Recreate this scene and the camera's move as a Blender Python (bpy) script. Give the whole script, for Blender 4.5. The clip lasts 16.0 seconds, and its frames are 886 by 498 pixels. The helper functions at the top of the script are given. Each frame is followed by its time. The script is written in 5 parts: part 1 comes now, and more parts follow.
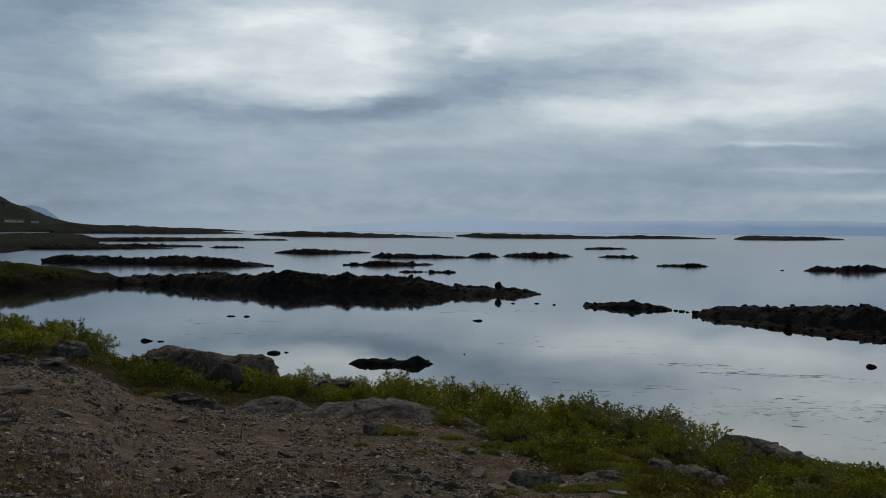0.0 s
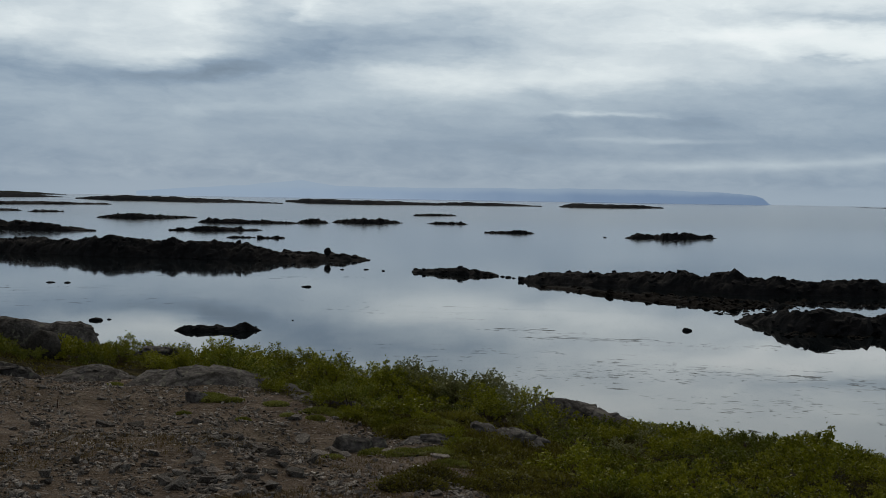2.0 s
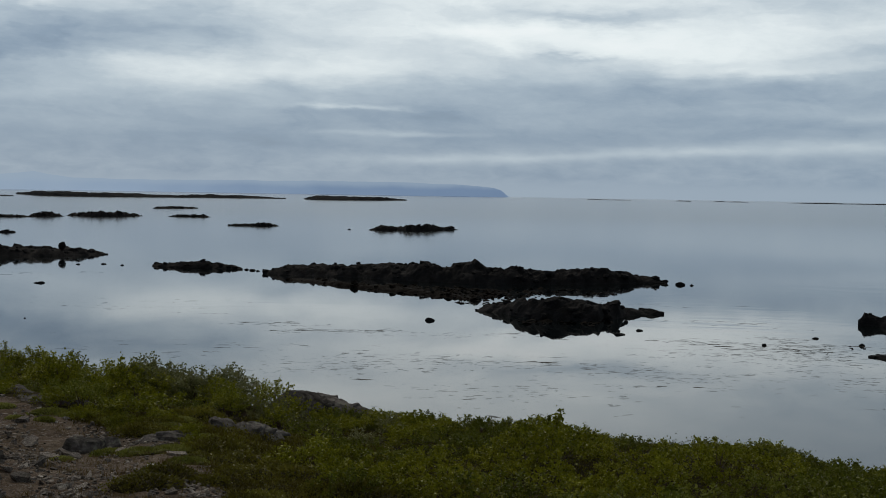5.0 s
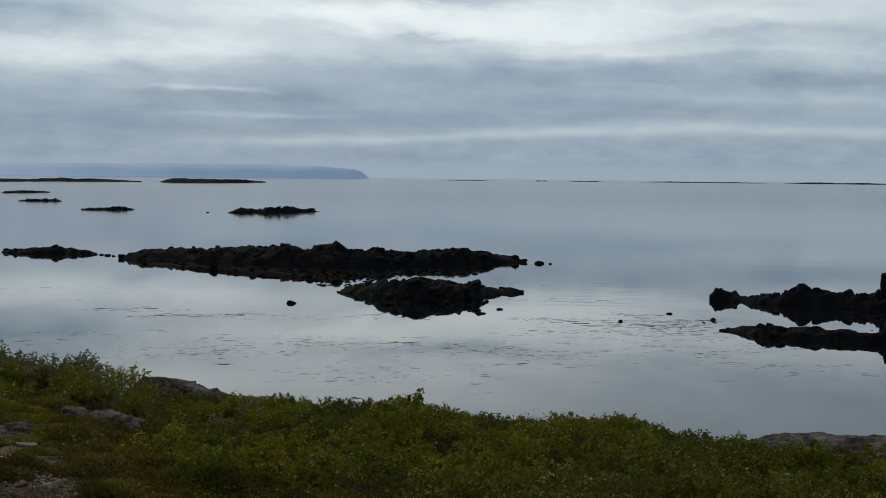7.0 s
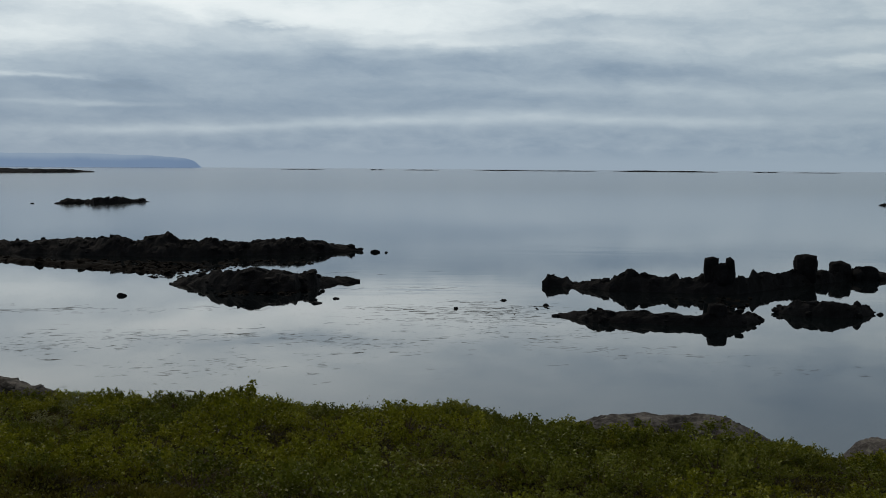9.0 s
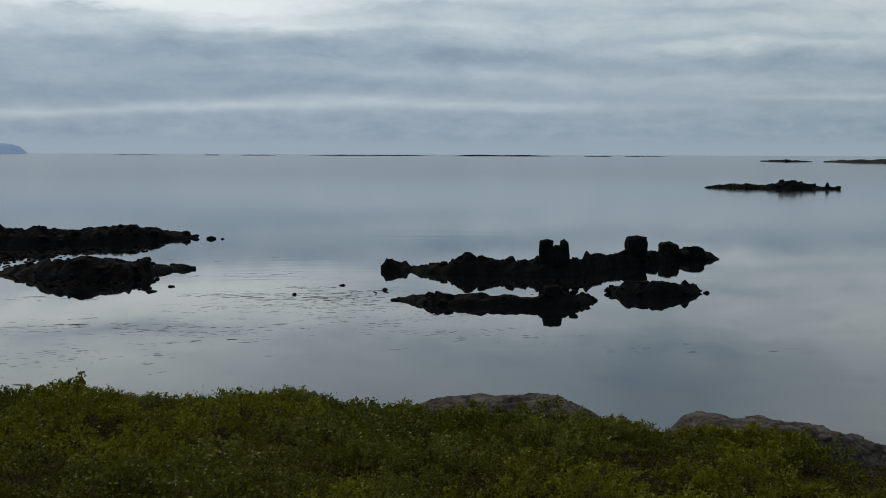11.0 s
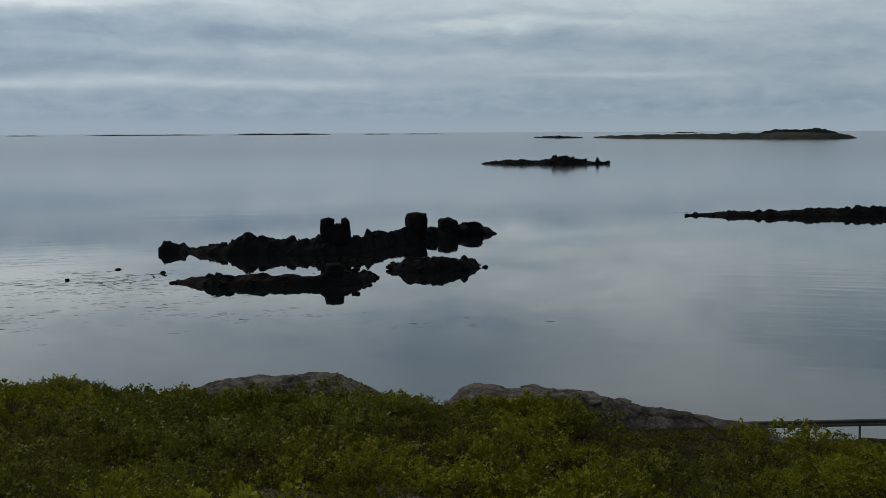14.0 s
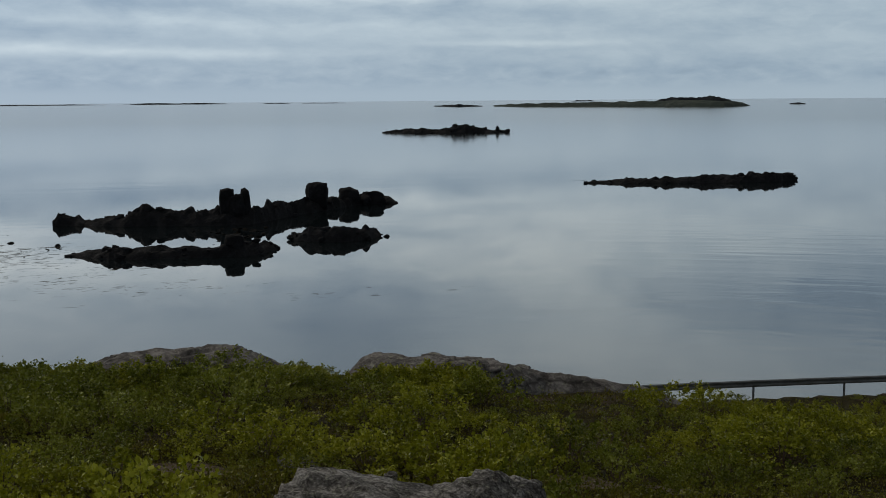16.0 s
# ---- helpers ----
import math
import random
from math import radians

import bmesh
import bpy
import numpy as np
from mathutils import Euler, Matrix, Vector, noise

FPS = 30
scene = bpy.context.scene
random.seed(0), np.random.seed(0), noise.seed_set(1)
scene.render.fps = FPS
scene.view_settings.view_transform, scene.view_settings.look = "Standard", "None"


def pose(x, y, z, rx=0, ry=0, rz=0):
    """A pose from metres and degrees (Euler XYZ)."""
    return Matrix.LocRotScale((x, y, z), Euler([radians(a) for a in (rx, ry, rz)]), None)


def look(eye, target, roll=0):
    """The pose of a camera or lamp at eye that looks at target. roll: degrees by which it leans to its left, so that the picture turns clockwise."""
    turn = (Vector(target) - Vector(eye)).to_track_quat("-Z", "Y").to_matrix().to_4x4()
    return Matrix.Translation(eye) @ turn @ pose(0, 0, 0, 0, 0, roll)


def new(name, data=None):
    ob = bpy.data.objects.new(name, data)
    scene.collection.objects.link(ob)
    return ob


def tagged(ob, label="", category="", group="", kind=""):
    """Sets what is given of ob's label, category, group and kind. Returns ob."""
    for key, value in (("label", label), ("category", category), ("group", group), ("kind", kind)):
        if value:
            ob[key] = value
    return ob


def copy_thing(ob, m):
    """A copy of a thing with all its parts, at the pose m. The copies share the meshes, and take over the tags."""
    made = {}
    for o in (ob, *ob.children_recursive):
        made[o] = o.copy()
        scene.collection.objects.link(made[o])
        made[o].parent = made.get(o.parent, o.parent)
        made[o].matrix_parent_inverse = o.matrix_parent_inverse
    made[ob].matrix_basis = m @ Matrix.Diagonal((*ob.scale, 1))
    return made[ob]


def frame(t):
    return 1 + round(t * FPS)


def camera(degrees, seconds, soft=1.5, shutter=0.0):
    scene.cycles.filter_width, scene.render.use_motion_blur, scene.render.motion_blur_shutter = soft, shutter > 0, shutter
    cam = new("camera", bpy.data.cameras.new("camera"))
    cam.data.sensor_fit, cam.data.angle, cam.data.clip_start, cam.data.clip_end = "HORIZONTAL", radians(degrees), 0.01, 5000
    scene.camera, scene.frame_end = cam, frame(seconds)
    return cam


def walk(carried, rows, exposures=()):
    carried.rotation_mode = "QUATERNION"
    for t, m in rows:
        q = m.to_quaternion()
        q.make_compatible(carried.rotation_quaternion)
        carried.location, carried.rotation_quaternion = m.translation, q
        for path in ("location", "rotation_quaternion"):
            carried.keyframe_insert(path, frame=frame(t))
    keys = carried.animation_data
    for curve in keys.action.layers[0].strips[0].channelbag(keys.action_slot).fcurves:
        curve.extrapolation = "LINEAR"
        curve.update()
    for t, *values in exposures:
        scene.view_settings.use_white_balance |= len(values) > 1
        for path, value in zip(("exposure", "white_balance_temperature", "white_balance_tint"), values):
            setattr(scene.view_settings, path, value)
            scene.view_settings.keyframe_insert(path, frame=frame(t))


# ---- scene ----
# The eye stands 16 m above the sea and turns to the right on a small circle, as an arm holds it.
cam = camera(39.06, 16.0, soft=0.9)
EYE, ARM = 16.0, 0.35
TURNS = [
    (0.0, 89.02, -0.39, 0.01),
    (0.5, 88.83, -0.52, -1.57),
    (1.0, 88.27, -0.65, -3.48),
    (1.5, 87.84, -0.75, -5.57),
    (2.0, 87.55, -0.91, -7.78),
    (2.5, 87.34, -0.97, -9.81),
    (3.0, 87.33, -0.82, -12.12),
    (3.5, 87.29, -0.89, -14.29),
    (4.0, 87.38, -0.81, -16.28),
    (4.2, 87.45, -0.86, -17.02),
    (6.5, 86.70, -0.62, -23.93),
    (7.0, 86.60, -0.52, -25.84),
    (7.5, 86.41, -0.51, -27.36),
    (8.0, 86.28, -0.46, -29.67),
    (8.5, 86.23, -0.38, -31.67),
    (9.0, 86.15, -0.39, -33.37),
    (11.5, 85.33, -0.17, -42.81),
    (12.0, 85.19, -0.15, -44.79),
    (12.5, 85.01, -0.06, -46.47),
    (13.0, 84.87, 0.12, -48.12),
    (13.5, 84.73, 0.21, -49.72),
    (14.0, 84.49, 0.26, -50.85),
    (14.5, 84.28, 0.33, -51.34),
    (15.0, 83.89, 0.48, -52.80),
    (15.5, 83.50, 0.40, -54.46),
    (16.0, 83.05, 0.43, -55.40),
]
walk(cam, [(t, pose(-ARM * math.sin(radians(rz)), ARM * math.cos(radians(rz)), EYE, rx, ry, rz)) for t, rx, ry, rz in TURNS],
     [(0.0, 0.0), (1.0, 0.0), (3.0, 0.09), (4.0, 0.05), (5.0, 0.06), (9.0, 0.04), (13.0, 0.0), (14.5, 0.1), (16.0, 0.33)])


# ---------------------------------------------------------------- sky and sun
def link(tree, a, b):
    tree.links.new(a, b)


def node(tree, kind, **values):
    n = tree.nodes.new(kind)
    for key, value in values.items():
        n.inputs[key.replace("_", " ")].default_value = value
    return n


def math_node(tree, op, a, b=None, c=None, clamp=False):
    n = tree.nodes.new("ShaderNodeMath")
    n.operation, n.use_clamp = op, clamp
    for i, v in enumerate((a, b, c)):
        if v is None:
            continue
        if isinstance(v, (int, float)):
            n.inputs[i].default_value = v
        else:
            tree.links.new(v, n.inputs[i])
    return n.outputs[0]


def ramp(tree, fac, stops, mode="EASE"):
    n = tree.nodes.new("ShaderNodeValToRGB")
    n.color_ramp.interpolation = mode
    el = n.color_ramp.elements
    while len(el) < len(stops):
        el.new(0.5)
    for e, (p, c) in zip(el, stops):
        e.position = p
        e.color = (*c, 1) if len(c) == 3 else c
    tree.links.new(fac, n.inputs[0])
    return n.outputs[0]


def grey(v):
    return (v, v, v)


def mix(tree, fac, a, b, mode="MIX"):
    n = tree.nodes.new("ShaderNodeMix")
    n.data_type, n.blend_type = "RGBA", mode
    for s, v in ((n.inputs[0], fac), (n.inputs[6], a), (n.inputs[7], b)):
        if isinstance(v, (int, float)):
            s.default_value = v
        elif isinstance(v, tuple):
            s.default_value = (*v, 1)
        else:
            tree.links.new(v, s)
    return n.outputs[2]


SUN_BEARING, SUN_HEIGHT = 4.0, 38.0
# clouds ahead: bearing, height, half extents in degrees, brightening, tilt
HIGH_CLOUDS = [(-20, 8.5, 6, 5, -0.20), (-14, 10.5, 4, 1.2, -0.10, 0.3), (21, 7.0, 5, 0.9, 0.17), (23, 10.5, 9, 1.9, 0.20), (61, 10.5, 5, 2.6, 0.05), (51.5, 10.5, 4.5, 2.4, -0.09), (76, 8.5, 11, 2.6, -0.24), (66, 15.5, 14, 3.0, 0.19),
               (50, 8.6, 9, 2.2, -0.06), (40, 12.0, 8, 2.4, 0.03), (33, 7.2, 7, 1.0, 0.12), (26.5, 6.8, 5, 0.7, 0.07), (-7.5, 9.4, 3.5, 1.0, 0.20), (-11, 7.4, 2.6, 0.9, 0.08), (-4.2, 7.9, 2.4, 0.9, 0.13, 0.2), (-8.0, 6.7, 3.5, 0.5, 0.08, -0.08), (-4.2, 6.3, 3.0, 0.45, 0.12, 0.10), (1.8, 8.5, 1.3, 0.5, 0.13, -0.2), (12, 9.4, 7, 0.9, 0.18)]
DARK_BELLIES = [(2.6, 7.0, 5.4, 1.1, -0.18, 0.06), (0.0, 5.9, 4.0, 0.6, -0.12, 0.08), (-17, 1.6, 6, 2.4, -0.07), (10, 2.1, 11, 0.8, -0.045), (-0.8, 9.0, 0.8, 0.8, -0.07), (-10.5, 5.4, 4.5, 0.6, -0.14, -0.04), (-3.5, 5.3, 4.5, 0.45, -0.15, 0.08), (8.0, 6.8, 2.5, 0.5, -0.08), (26.4, 8.0, 4.5, 0.45, -0.12), (25.4, 6.05, 1.4, 0.16, -0.09),
                (40.5, 6.4, 4.0, 0.4, -0.06), (31.5, 4.45, 9.0, 0.45, -0.06), (36, 3.2, 5, 0.3, -0.03), (43, 4.2, 5, 0.4, -0.06), (17.5, 3.5, 5, 0.4, -0.06), (53, 6.1, 5, 0.4, -0.05), (25, 2.65, 8, 0.35, -0.04), (66, 1.2, 8, 0.5, -0.03)]
LIT_BANDS = [(7.2, 5.1, 3.6, 0.7, 0.17), (15.8, 5.4, 4.5, 0.8, 0.13), (14.6, 3.8, 3.0, 0.13, 0.12), (-2.0, 3.9, 6, 0.35, 0.07, 0.05), (17.5, 2.65, 3.0, 0.13, 0.10), (31.6, 6.4, 5, 0.6, 0.09), (32, 5.45, 4, 0.4, 0.12), (43, 3.4, 5, 0.3, 0.05),
             (21, 1.55, 5.5, 0.22, 0.11, 0.035), (31, 1.95, 6, 0.28, 0.12, 0.03), (43, 2.05, 7, 0.24, 0.11, -0.01), (52, 4.5, 3.2, 0.25, 0.09), (59, 4.6, 4, 0.3, 0.08), (51, 3.0, 5, 0.35, 0.07), (58.5, 2.4, 4.5, 0.18, 0.08)]


def make_sky():
    world = bpy.data.worlds.new("sky")
    scene.world = world
    world.use_nodes = True
    tr = world.node_tree
    tr.nodes.clear()
    out, bg = tr.nodes.new("ShaderNodeOutputWorld"), tr.nodes.new("ShaderNodeBackground")
    co = tr.nodes.new("ShaderNodeTexCoord").outputs["Generated"]
    sep = tr.nodes.new("ShaderNodeSeparateXYZ")
    link(tr, co, sep.inputs[0])
    x, y, z = sep.outputs
    up = math_node(tr, "MAXIMUM", z, 0.0)
    bearing = math_node(tr, "ARCTAN2", x, y)                       # radians, clockwise from ahead
    flat = math_node(tr, "SQRT", math_node(tr, "ADD", math_node(tr, "MULTIPLY", x, x), math_node(tr, "MULTIPLY", y, y)))
    lift = math_node(tr, "ARCTAN2", up, flat)                      # radians above the horizon

    # slow swirls that bend every layer, so that no edge runs straight
    def field(sx, sy, tilt, scale, detail, rough, dist, seed, b=None, l=None):
        c = tr.nodes.new("ShaderNodeCombineXYZ")
        b, l = b or bearing, l or lift
        link(tr, math_node(tr, "MULTIPLY", b, sx), c.inputs[0])
        link(tr, math_node(tr, "MULTIPLY_ADD", b, tilt, math_node(tr, "MULTIPLY", l, sy)), c.inputs[1])
        c.inputs[2].default_value = seed
        n = node(tr, "ShaderNodeTexNoise", Scale=scale, Detail=detail, Roughness=rough, Distortion=dist)
        link(tr, c.outputs[0], n.inputs["Vector"])
        return n.outputs[0]

    swirl_b, swirl_l = field(9, 26, 0, 1.0, 5, 0.6, 0, 41.0), field(8, 30, 0, 1.0, 5, 0.6, 0, 57.0)
    wb = math_node(tr, "MULTIPLY_ADD", math_node(tr, "SUBTRACT", swirl_b, 0.5), 0.14, bearing)
    wl = math_node(tr, "MULTIPLY_ADD", math_node(tr, "MULTIPLY", math_node(tr, "SUBTRACT", swirl_l, 0.5), math_node(tr, "MINIMUM", lift, 0.14)), 0.38, lift)

    billow = field(13, 32, 1.0, 1.0, 6, 0.58, 0.3, 3.7, wb, wl)
    streak = field(5, 75, 1.5, 1.0, 3, 0.5, 0.1, 11.3, wb, wl)
    fine = field(24, 70, 3.0, 1.0, 5, 0.6, 0.2, 23.1, bearing, lift)

    # mean brightness by height: haze, a blue band, lit cloud, and a heavy dull cover overhead
    level = ramp(tr, math_node(tr, "DIVIDE", wl, 0.5, clamp=True), [
        (0.0, grey(0.355)), (0.025, grey(0.335)), (0.05, grey(0.345)), (0.12, grey(0.36)), (0.16, grey(0.41)), (0.20, grey(0.50)), (0.27, grey(0.54)), (0.36, grey(0.47)), (0.55, grey(0.33)), (1.0, grey(0.27))])

    def swell(b, l, sb, sl, amount, tilt=0.0):
        """A broad brightening or dimming of the cloud round one direction."""
        db = math_node(tr, "SUBTRACT", wb, radians(b))
        dl = math_node(tr, "SUBTRACT", wl, radians(l))
        if tilt:
            dl = math_node(tr, "MULTIPLY_ADD", db, -tilt, dl)
        db, dl = math_node(tr, "DIVIDE", db, radians(sb)), math_node(tr, "DIVIDE", dl, radians(sl))
        q = math_node(tr, "ADD", math_node(tr, "MULTIPLY", db, db), math_node(tr, "MULTIPLY", dl, dl))
        return math_node(tr, "MULTIPLY", math_node(tr, "EXPONENT", math_node(tr, "MULTIPLY", q, -1.0)), amount)

    total = level
    for args in HIGH_CLOUDS + DARK_BELLIES + LIT_BANDS:
        total = math_node(tr, "ADD", total, swell(*args))
    # behind the eye the cover is as dull as overhead
    back = ramp(tr, math_node(tr, "MULTIPLY_ADD", y, -0.5, 0.5), [(0.45, grey(0)), (0.8, grey(0.2))])
    total = math_node(tr, "SUBTRACT", total, back)
    gain = ramp(tr, math_node(tr, "DIVIDE", lift, 0.25, clamp=True), [(0.0, grey(0.05)), (0.07, grey(0.28)), (0.25, grey(0.9)), (0.6, grey(1.0)), (0.75, grey(0.45)), (1.0, grey(0.35))])
    for n, amount in ((billow, 0.22), (streak, 0.10), (fine, 0.12)):
        total = math_node(tr, "MULTIPLY_ADD", math_node(tr, "MULTIPLY", math_node(tr, "SUBTRACT", n, 0.5), gain), amount, total)
    puffs = field(34, 95, 0.0, 1.0, 4, 0.55, 0.3, 71.0, bearing, lift)
    heaped = ramp(tr, math_node(tr, "DIVIDE", lift, 0.05, clamp=True), [(0.06, grey(0)), (0.3, grey(1)), (0.6, grey(0.7)), (0.9, grey(0))])
    total = math_node(tr, "MULTIPLY_ADD", math_node(tr, "MULTIPLY", math_node(tr, "SUBTRACT", puffs, 0.5), heaped), 0.16, total)
    tint = ramp(tr, total, [(0.12, (0.085, 0.125, 0.175)), (0.3, (0.225, 0.305, 0.40)), (0.45, (0.392, 0.475, 0.548)), (0.68, (0.745, 0.81, 0.828)), (0.9, (0.95, 0.97, 0.97))], "LINEAR")

    # to the right the veil is thinner and less blue
    tint = mix(tr, ramp(tr, math_node(tr, "DIVIDE", bearing, 1.4, clamp=True), [(0.4, grey(0)), (0.85, grey(1))]), tint, mix(tr, 1.0, tint, (1.02, 1.0, 0.955), "MULTIPLY"))
    # high cover is grey rather than blue
    high = ramp(tr, total, [(0.1, (0.10, 0.098, 0.09)), (0.35, (0.36, 0.345, 0.32)), (0.7, (0.78, 0.76, 0.72))], "LINEAR")
    tint = mix(tr, ramp(tr, math_node(tr, "DIVIDE", lift, 0.5, clamp=True), [(0.42, grey(0)), (0.75, grey(1))]), tint, high)

    sky = tr.nodes.new("ShaderNodeTexSky")
    sky.sky_type, sky.sun_disc = "NISHITA", False
    sky.sun_elevation, sky.sun_rotation = radians(SUN_HEIGHT), radians(SUN_BEARING)
    thin = mix(tr, 1.0, sky.outputs[0], (0.08, 0.08, 0.08), "MULTIPLY")
    link(tr, mix(tr, 0.96, thin, tint), bg.inputs[0])
    bg.inputs[1].default_value = 1.0
    link(tr, bg.outputs[0], out.inputs[0])


make_sky()
sun = new("sun", bpy.data.lights.new("sun", "SUN"))
sun.data.energy, sun.data.angle, sun.data.color = 0.55, radians(30), (1.0, 0.90, 0.76)
sb, sh = radians(SUN_BEARING), radians(SUN_HEIGHT)
sun.matrix_world = look((0, 0, 60), (-math.sin(sb) * math.cos(sh), -math.cos(sb) * math.cos(sh), 60 - math.sin(sh)))


# ---------------------------------------------------------------- materials
def material(name):
    m = bpy.data.materials.new(name)
    m.use_nodes = True
    return m, m.node_tree, m.node_tree.nodes["Principled BSDF"]


def noise_tex(tr, scale, detail=5.0, rough=0.55, dist=0.0, vec=None):
    n = node(tr, "ShaderNodeTexNoise", Scale=scale, Detail=detail, Roughness=rough, Distortion=dist)
    if vec is None:
        vec = tr.nodes.new("ShaderNodeTexCoord").outputs["Object"]
    link(tr, vec, n.inputs["Vector"])
    return n.outputs[0]


def bump(tr, bs, height, strength, distance, onto=None):
    b = node(tr, "ShaderNodeBump", Strength=strength, Distance=distance)
    link(tr, height, b.inputs["Height"])
    if onto is not None:
        link(tr, onto, b.inputs["Normal"])
    link(tr, b.outputs[0], bs.inputs["Normal"])
    return b.outputs[0]


def node_colour(tr, scale, vec):
    n = node(tr, "ShaderNodeTexNoise", Scale=scale, Detail=4.0)
    link(tr, vec, n.inputs["Vector"])
    return n.outputs["Color"]


def rock_material(name, dark, mid, pale, scale=1.0, lichen=0.0, rough=0.85, cracks=0.0, turf=None, vary=0.0, spec=0.2):
    m, tr, bs = material(name)
    big, grain, crack = noise_tex(tr, 0.7 * scale, 6), noise_tex(tr, 9 * scale, 8, 0.65), noise_tex(tr, 3 * scale, 6, 0.6, 1.2)
    v = math_node(tr, "ADD", math_node(tr, "ADD", math_node(tr, "MULTIPLY", big, 0.35), math_node(tr, "MULTIPLY", grain, 0.35)), math_node(tr, "MULTIPLY", crack, 0.3))
    col = ramp(tr, v, [(0.40, dark), (0.5, mid), (0.60, pale)], "LINEAR")
    if lichen:
        spots = ramp(tr, noise_tex(tr, 5 * scale, 4, 0.5, 0.5), [(0.58, grey(0)), (0.66, grey(lichen))], "LINEAR")
        col = mix(tr, spots, col, (0.30, 0.31, 0.24))
    if vary:
        rnd = math_node(tr, "ADD", tr.nodes.new("ShaderNodeObjectInfo").outputs["Random"], tr.nodes.new("ShaderNodeNewGeometry").outputs["Random Per Island"])
        col = mix(tr, 1.0, col, ramp(tr, math_node(tr, "FRACT", rnd), [(0.0, (1 - vary, 1 - vary, 1 - vary)), (0.6, grey(1.0)), (0.85, (1.0 + vary * 0.5, 1.0 + vary * 0.45, 1.0 + vary * 0.4)), (1.0, grey(1.0 + vary * 1.2))], "LINEAR"), "MULTIPLY")
    if turf:
        # grass over the rock above the splash line
        geo = tr.nodes.new("ShaderNodeSeparateXYZ")
        link(tr, tr.nodes.new("ShaderNodeNewGeometry").outputs["Position"], geo.inputs[0])
        line = math_node(tr, "MULTIPLY_ADD", math_node(tr, "SUBTRACT", crack, 0.5), 5.0 * turf[0], geo.outputs[2])
        grass = ramp(tr, grain, [(0.35, turf[1]), (0.65, turf[2])], "LINEAR")
        col = mix(tr, ramp(tr, math_node(tr, "DIVIDE", line, turf[0] * 2, clamp=True), [(0.45, grey(0)), (0.6, grey(1))]), col, grass)
    if cracks:
        co = tr.nodes.new("ShaderNodeTexCoord").outputs["Object"]
        mp = node(tr, "ShaderNodeMapping", Scale=(1.0, 1.0, 2.6), Rotation=(0.15, 0.1, 0.3))
        link(tr, mix(tr, 0.12, co, node_colour(tr, 2.0 * scale, co)), mp.inputs["Vector"])
        ed = node(tr, "ShaderNodeTexVoronoi", Scale=cracks)
        ed.feature = "DISTANCE_TO_EDGE"
        link(tr, mp.outputs[0], ed.inputs["Vector"])
        line = ramp(tr, ed.outputs["Distance"], [(0.0, grey(0.75)), (0.05, grey(0.0))], "LINEAR")
        col = mix(tr, line, col, tuple(c * 0.35 for c in dark))
    link(tr, col, bs.inputs["Base Color"])
    bs.inputs["Roughness"].default_value = rough
    bs.inputs["Specular IOR Level"].default_value = spec
    n = bump(tr, bs, grain, 0.6, 0.03 / scale)
    bump(tr, bs, crack, 0.7, 0.12 / scale, n)
    return m


def leaf_material(name, deep, mid, tip):
    m, tr, bs = material(name)
    isl = tr.nodes.new("ShaderNodeNewGeometry").outputs["Random Per Island"]
    rnd = tr.nodes.new("ShaderNodeObjectInfo").outputs["Random"]
    clump = noise_tex(tr, 2.6, 3, 0.55, 0, tr.nodes.new("ShaderNodeNewGeometry").outputs["Position"])
    v = math_node(tr, "ADD", math_node(tr, "MULTIPLY", isl, 0.38), math_node(tr, "MULTIPLY", rnd, 0.27))
    v = math_node(tr, "MULTIPLY_ADD", ramp(tr, clump, [(0.3, grey(0)), (0.7, grey(1))], "LINEAR"), 0.35, v)
    col = ramp(tr, v, [(0.1, deep), (0.5, mid), (0.92, tip)], "LINEAR")
    link(tr, col, bs.inputs["Base Color"])
    bs.inputs["Roughness"].default_value = 0.42
    bs.inputs["Specular IOR Level"].default_value = 0.17
    tl = tr.nodes.new("ShaderNodeBsdfTranslucent")
    link(tr, col, tl.inputs[0])
    ms = tr.nodes.new("ShaderNodeMixShader")
    ms.inputs[0].default_value = 0.22
    link(tr, bs.outputs[0], ms.inputs[1])
    link(tr, tl.outputs[0], ms.inputs[2])
    link(tr, ms.outputs[0], tr.nodes["Material Output"].inputs[0])
    return m


def plain(name, col, rough=0.7, metal=0.0, vary=0.25, scale=6.0):
    m, tr, bs = material(name)
    n = noise_tex(tr, scale, 5)
    lo, hi = tuple(c * (1 - vary) for c in col), tuple(min(1, c * (1 + vary)) for c in col)
    link(tr, ramp(tr, n, [(0.3, lo), (0.7, hi)], "LINEAR"), bs.inputs["Base Color"])
    bs.inputs["Roughness"].default_value, bs.inputs["Metallic"].default_value = rough, metal
    return m


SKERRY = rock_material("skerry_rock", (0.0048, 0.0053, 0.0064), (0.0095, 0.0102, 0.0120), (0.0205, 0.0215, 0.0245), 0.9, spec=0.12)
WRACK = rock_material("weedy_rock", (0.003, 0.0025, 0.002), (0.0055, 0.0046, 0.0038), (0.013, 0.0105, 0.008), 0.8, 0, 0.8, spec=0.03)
OUTCROP = rock_material("outcrop_rock", (0.040, 0.0375, 0.0365), (0.105, 0.099, 0.096), (0.23, 0.218, 0.21), 2.4, 0.5, 0.85, 0.8, spec=0.07)
PALE_ROCK = rock_material("pale_rock", (0.022, 0.020, 0.019), (0.115, 0.110, 0.105), (0.36, 0.35, 0.335), 7.0, 0.5, 0.85, 3.0, spec=0.1)
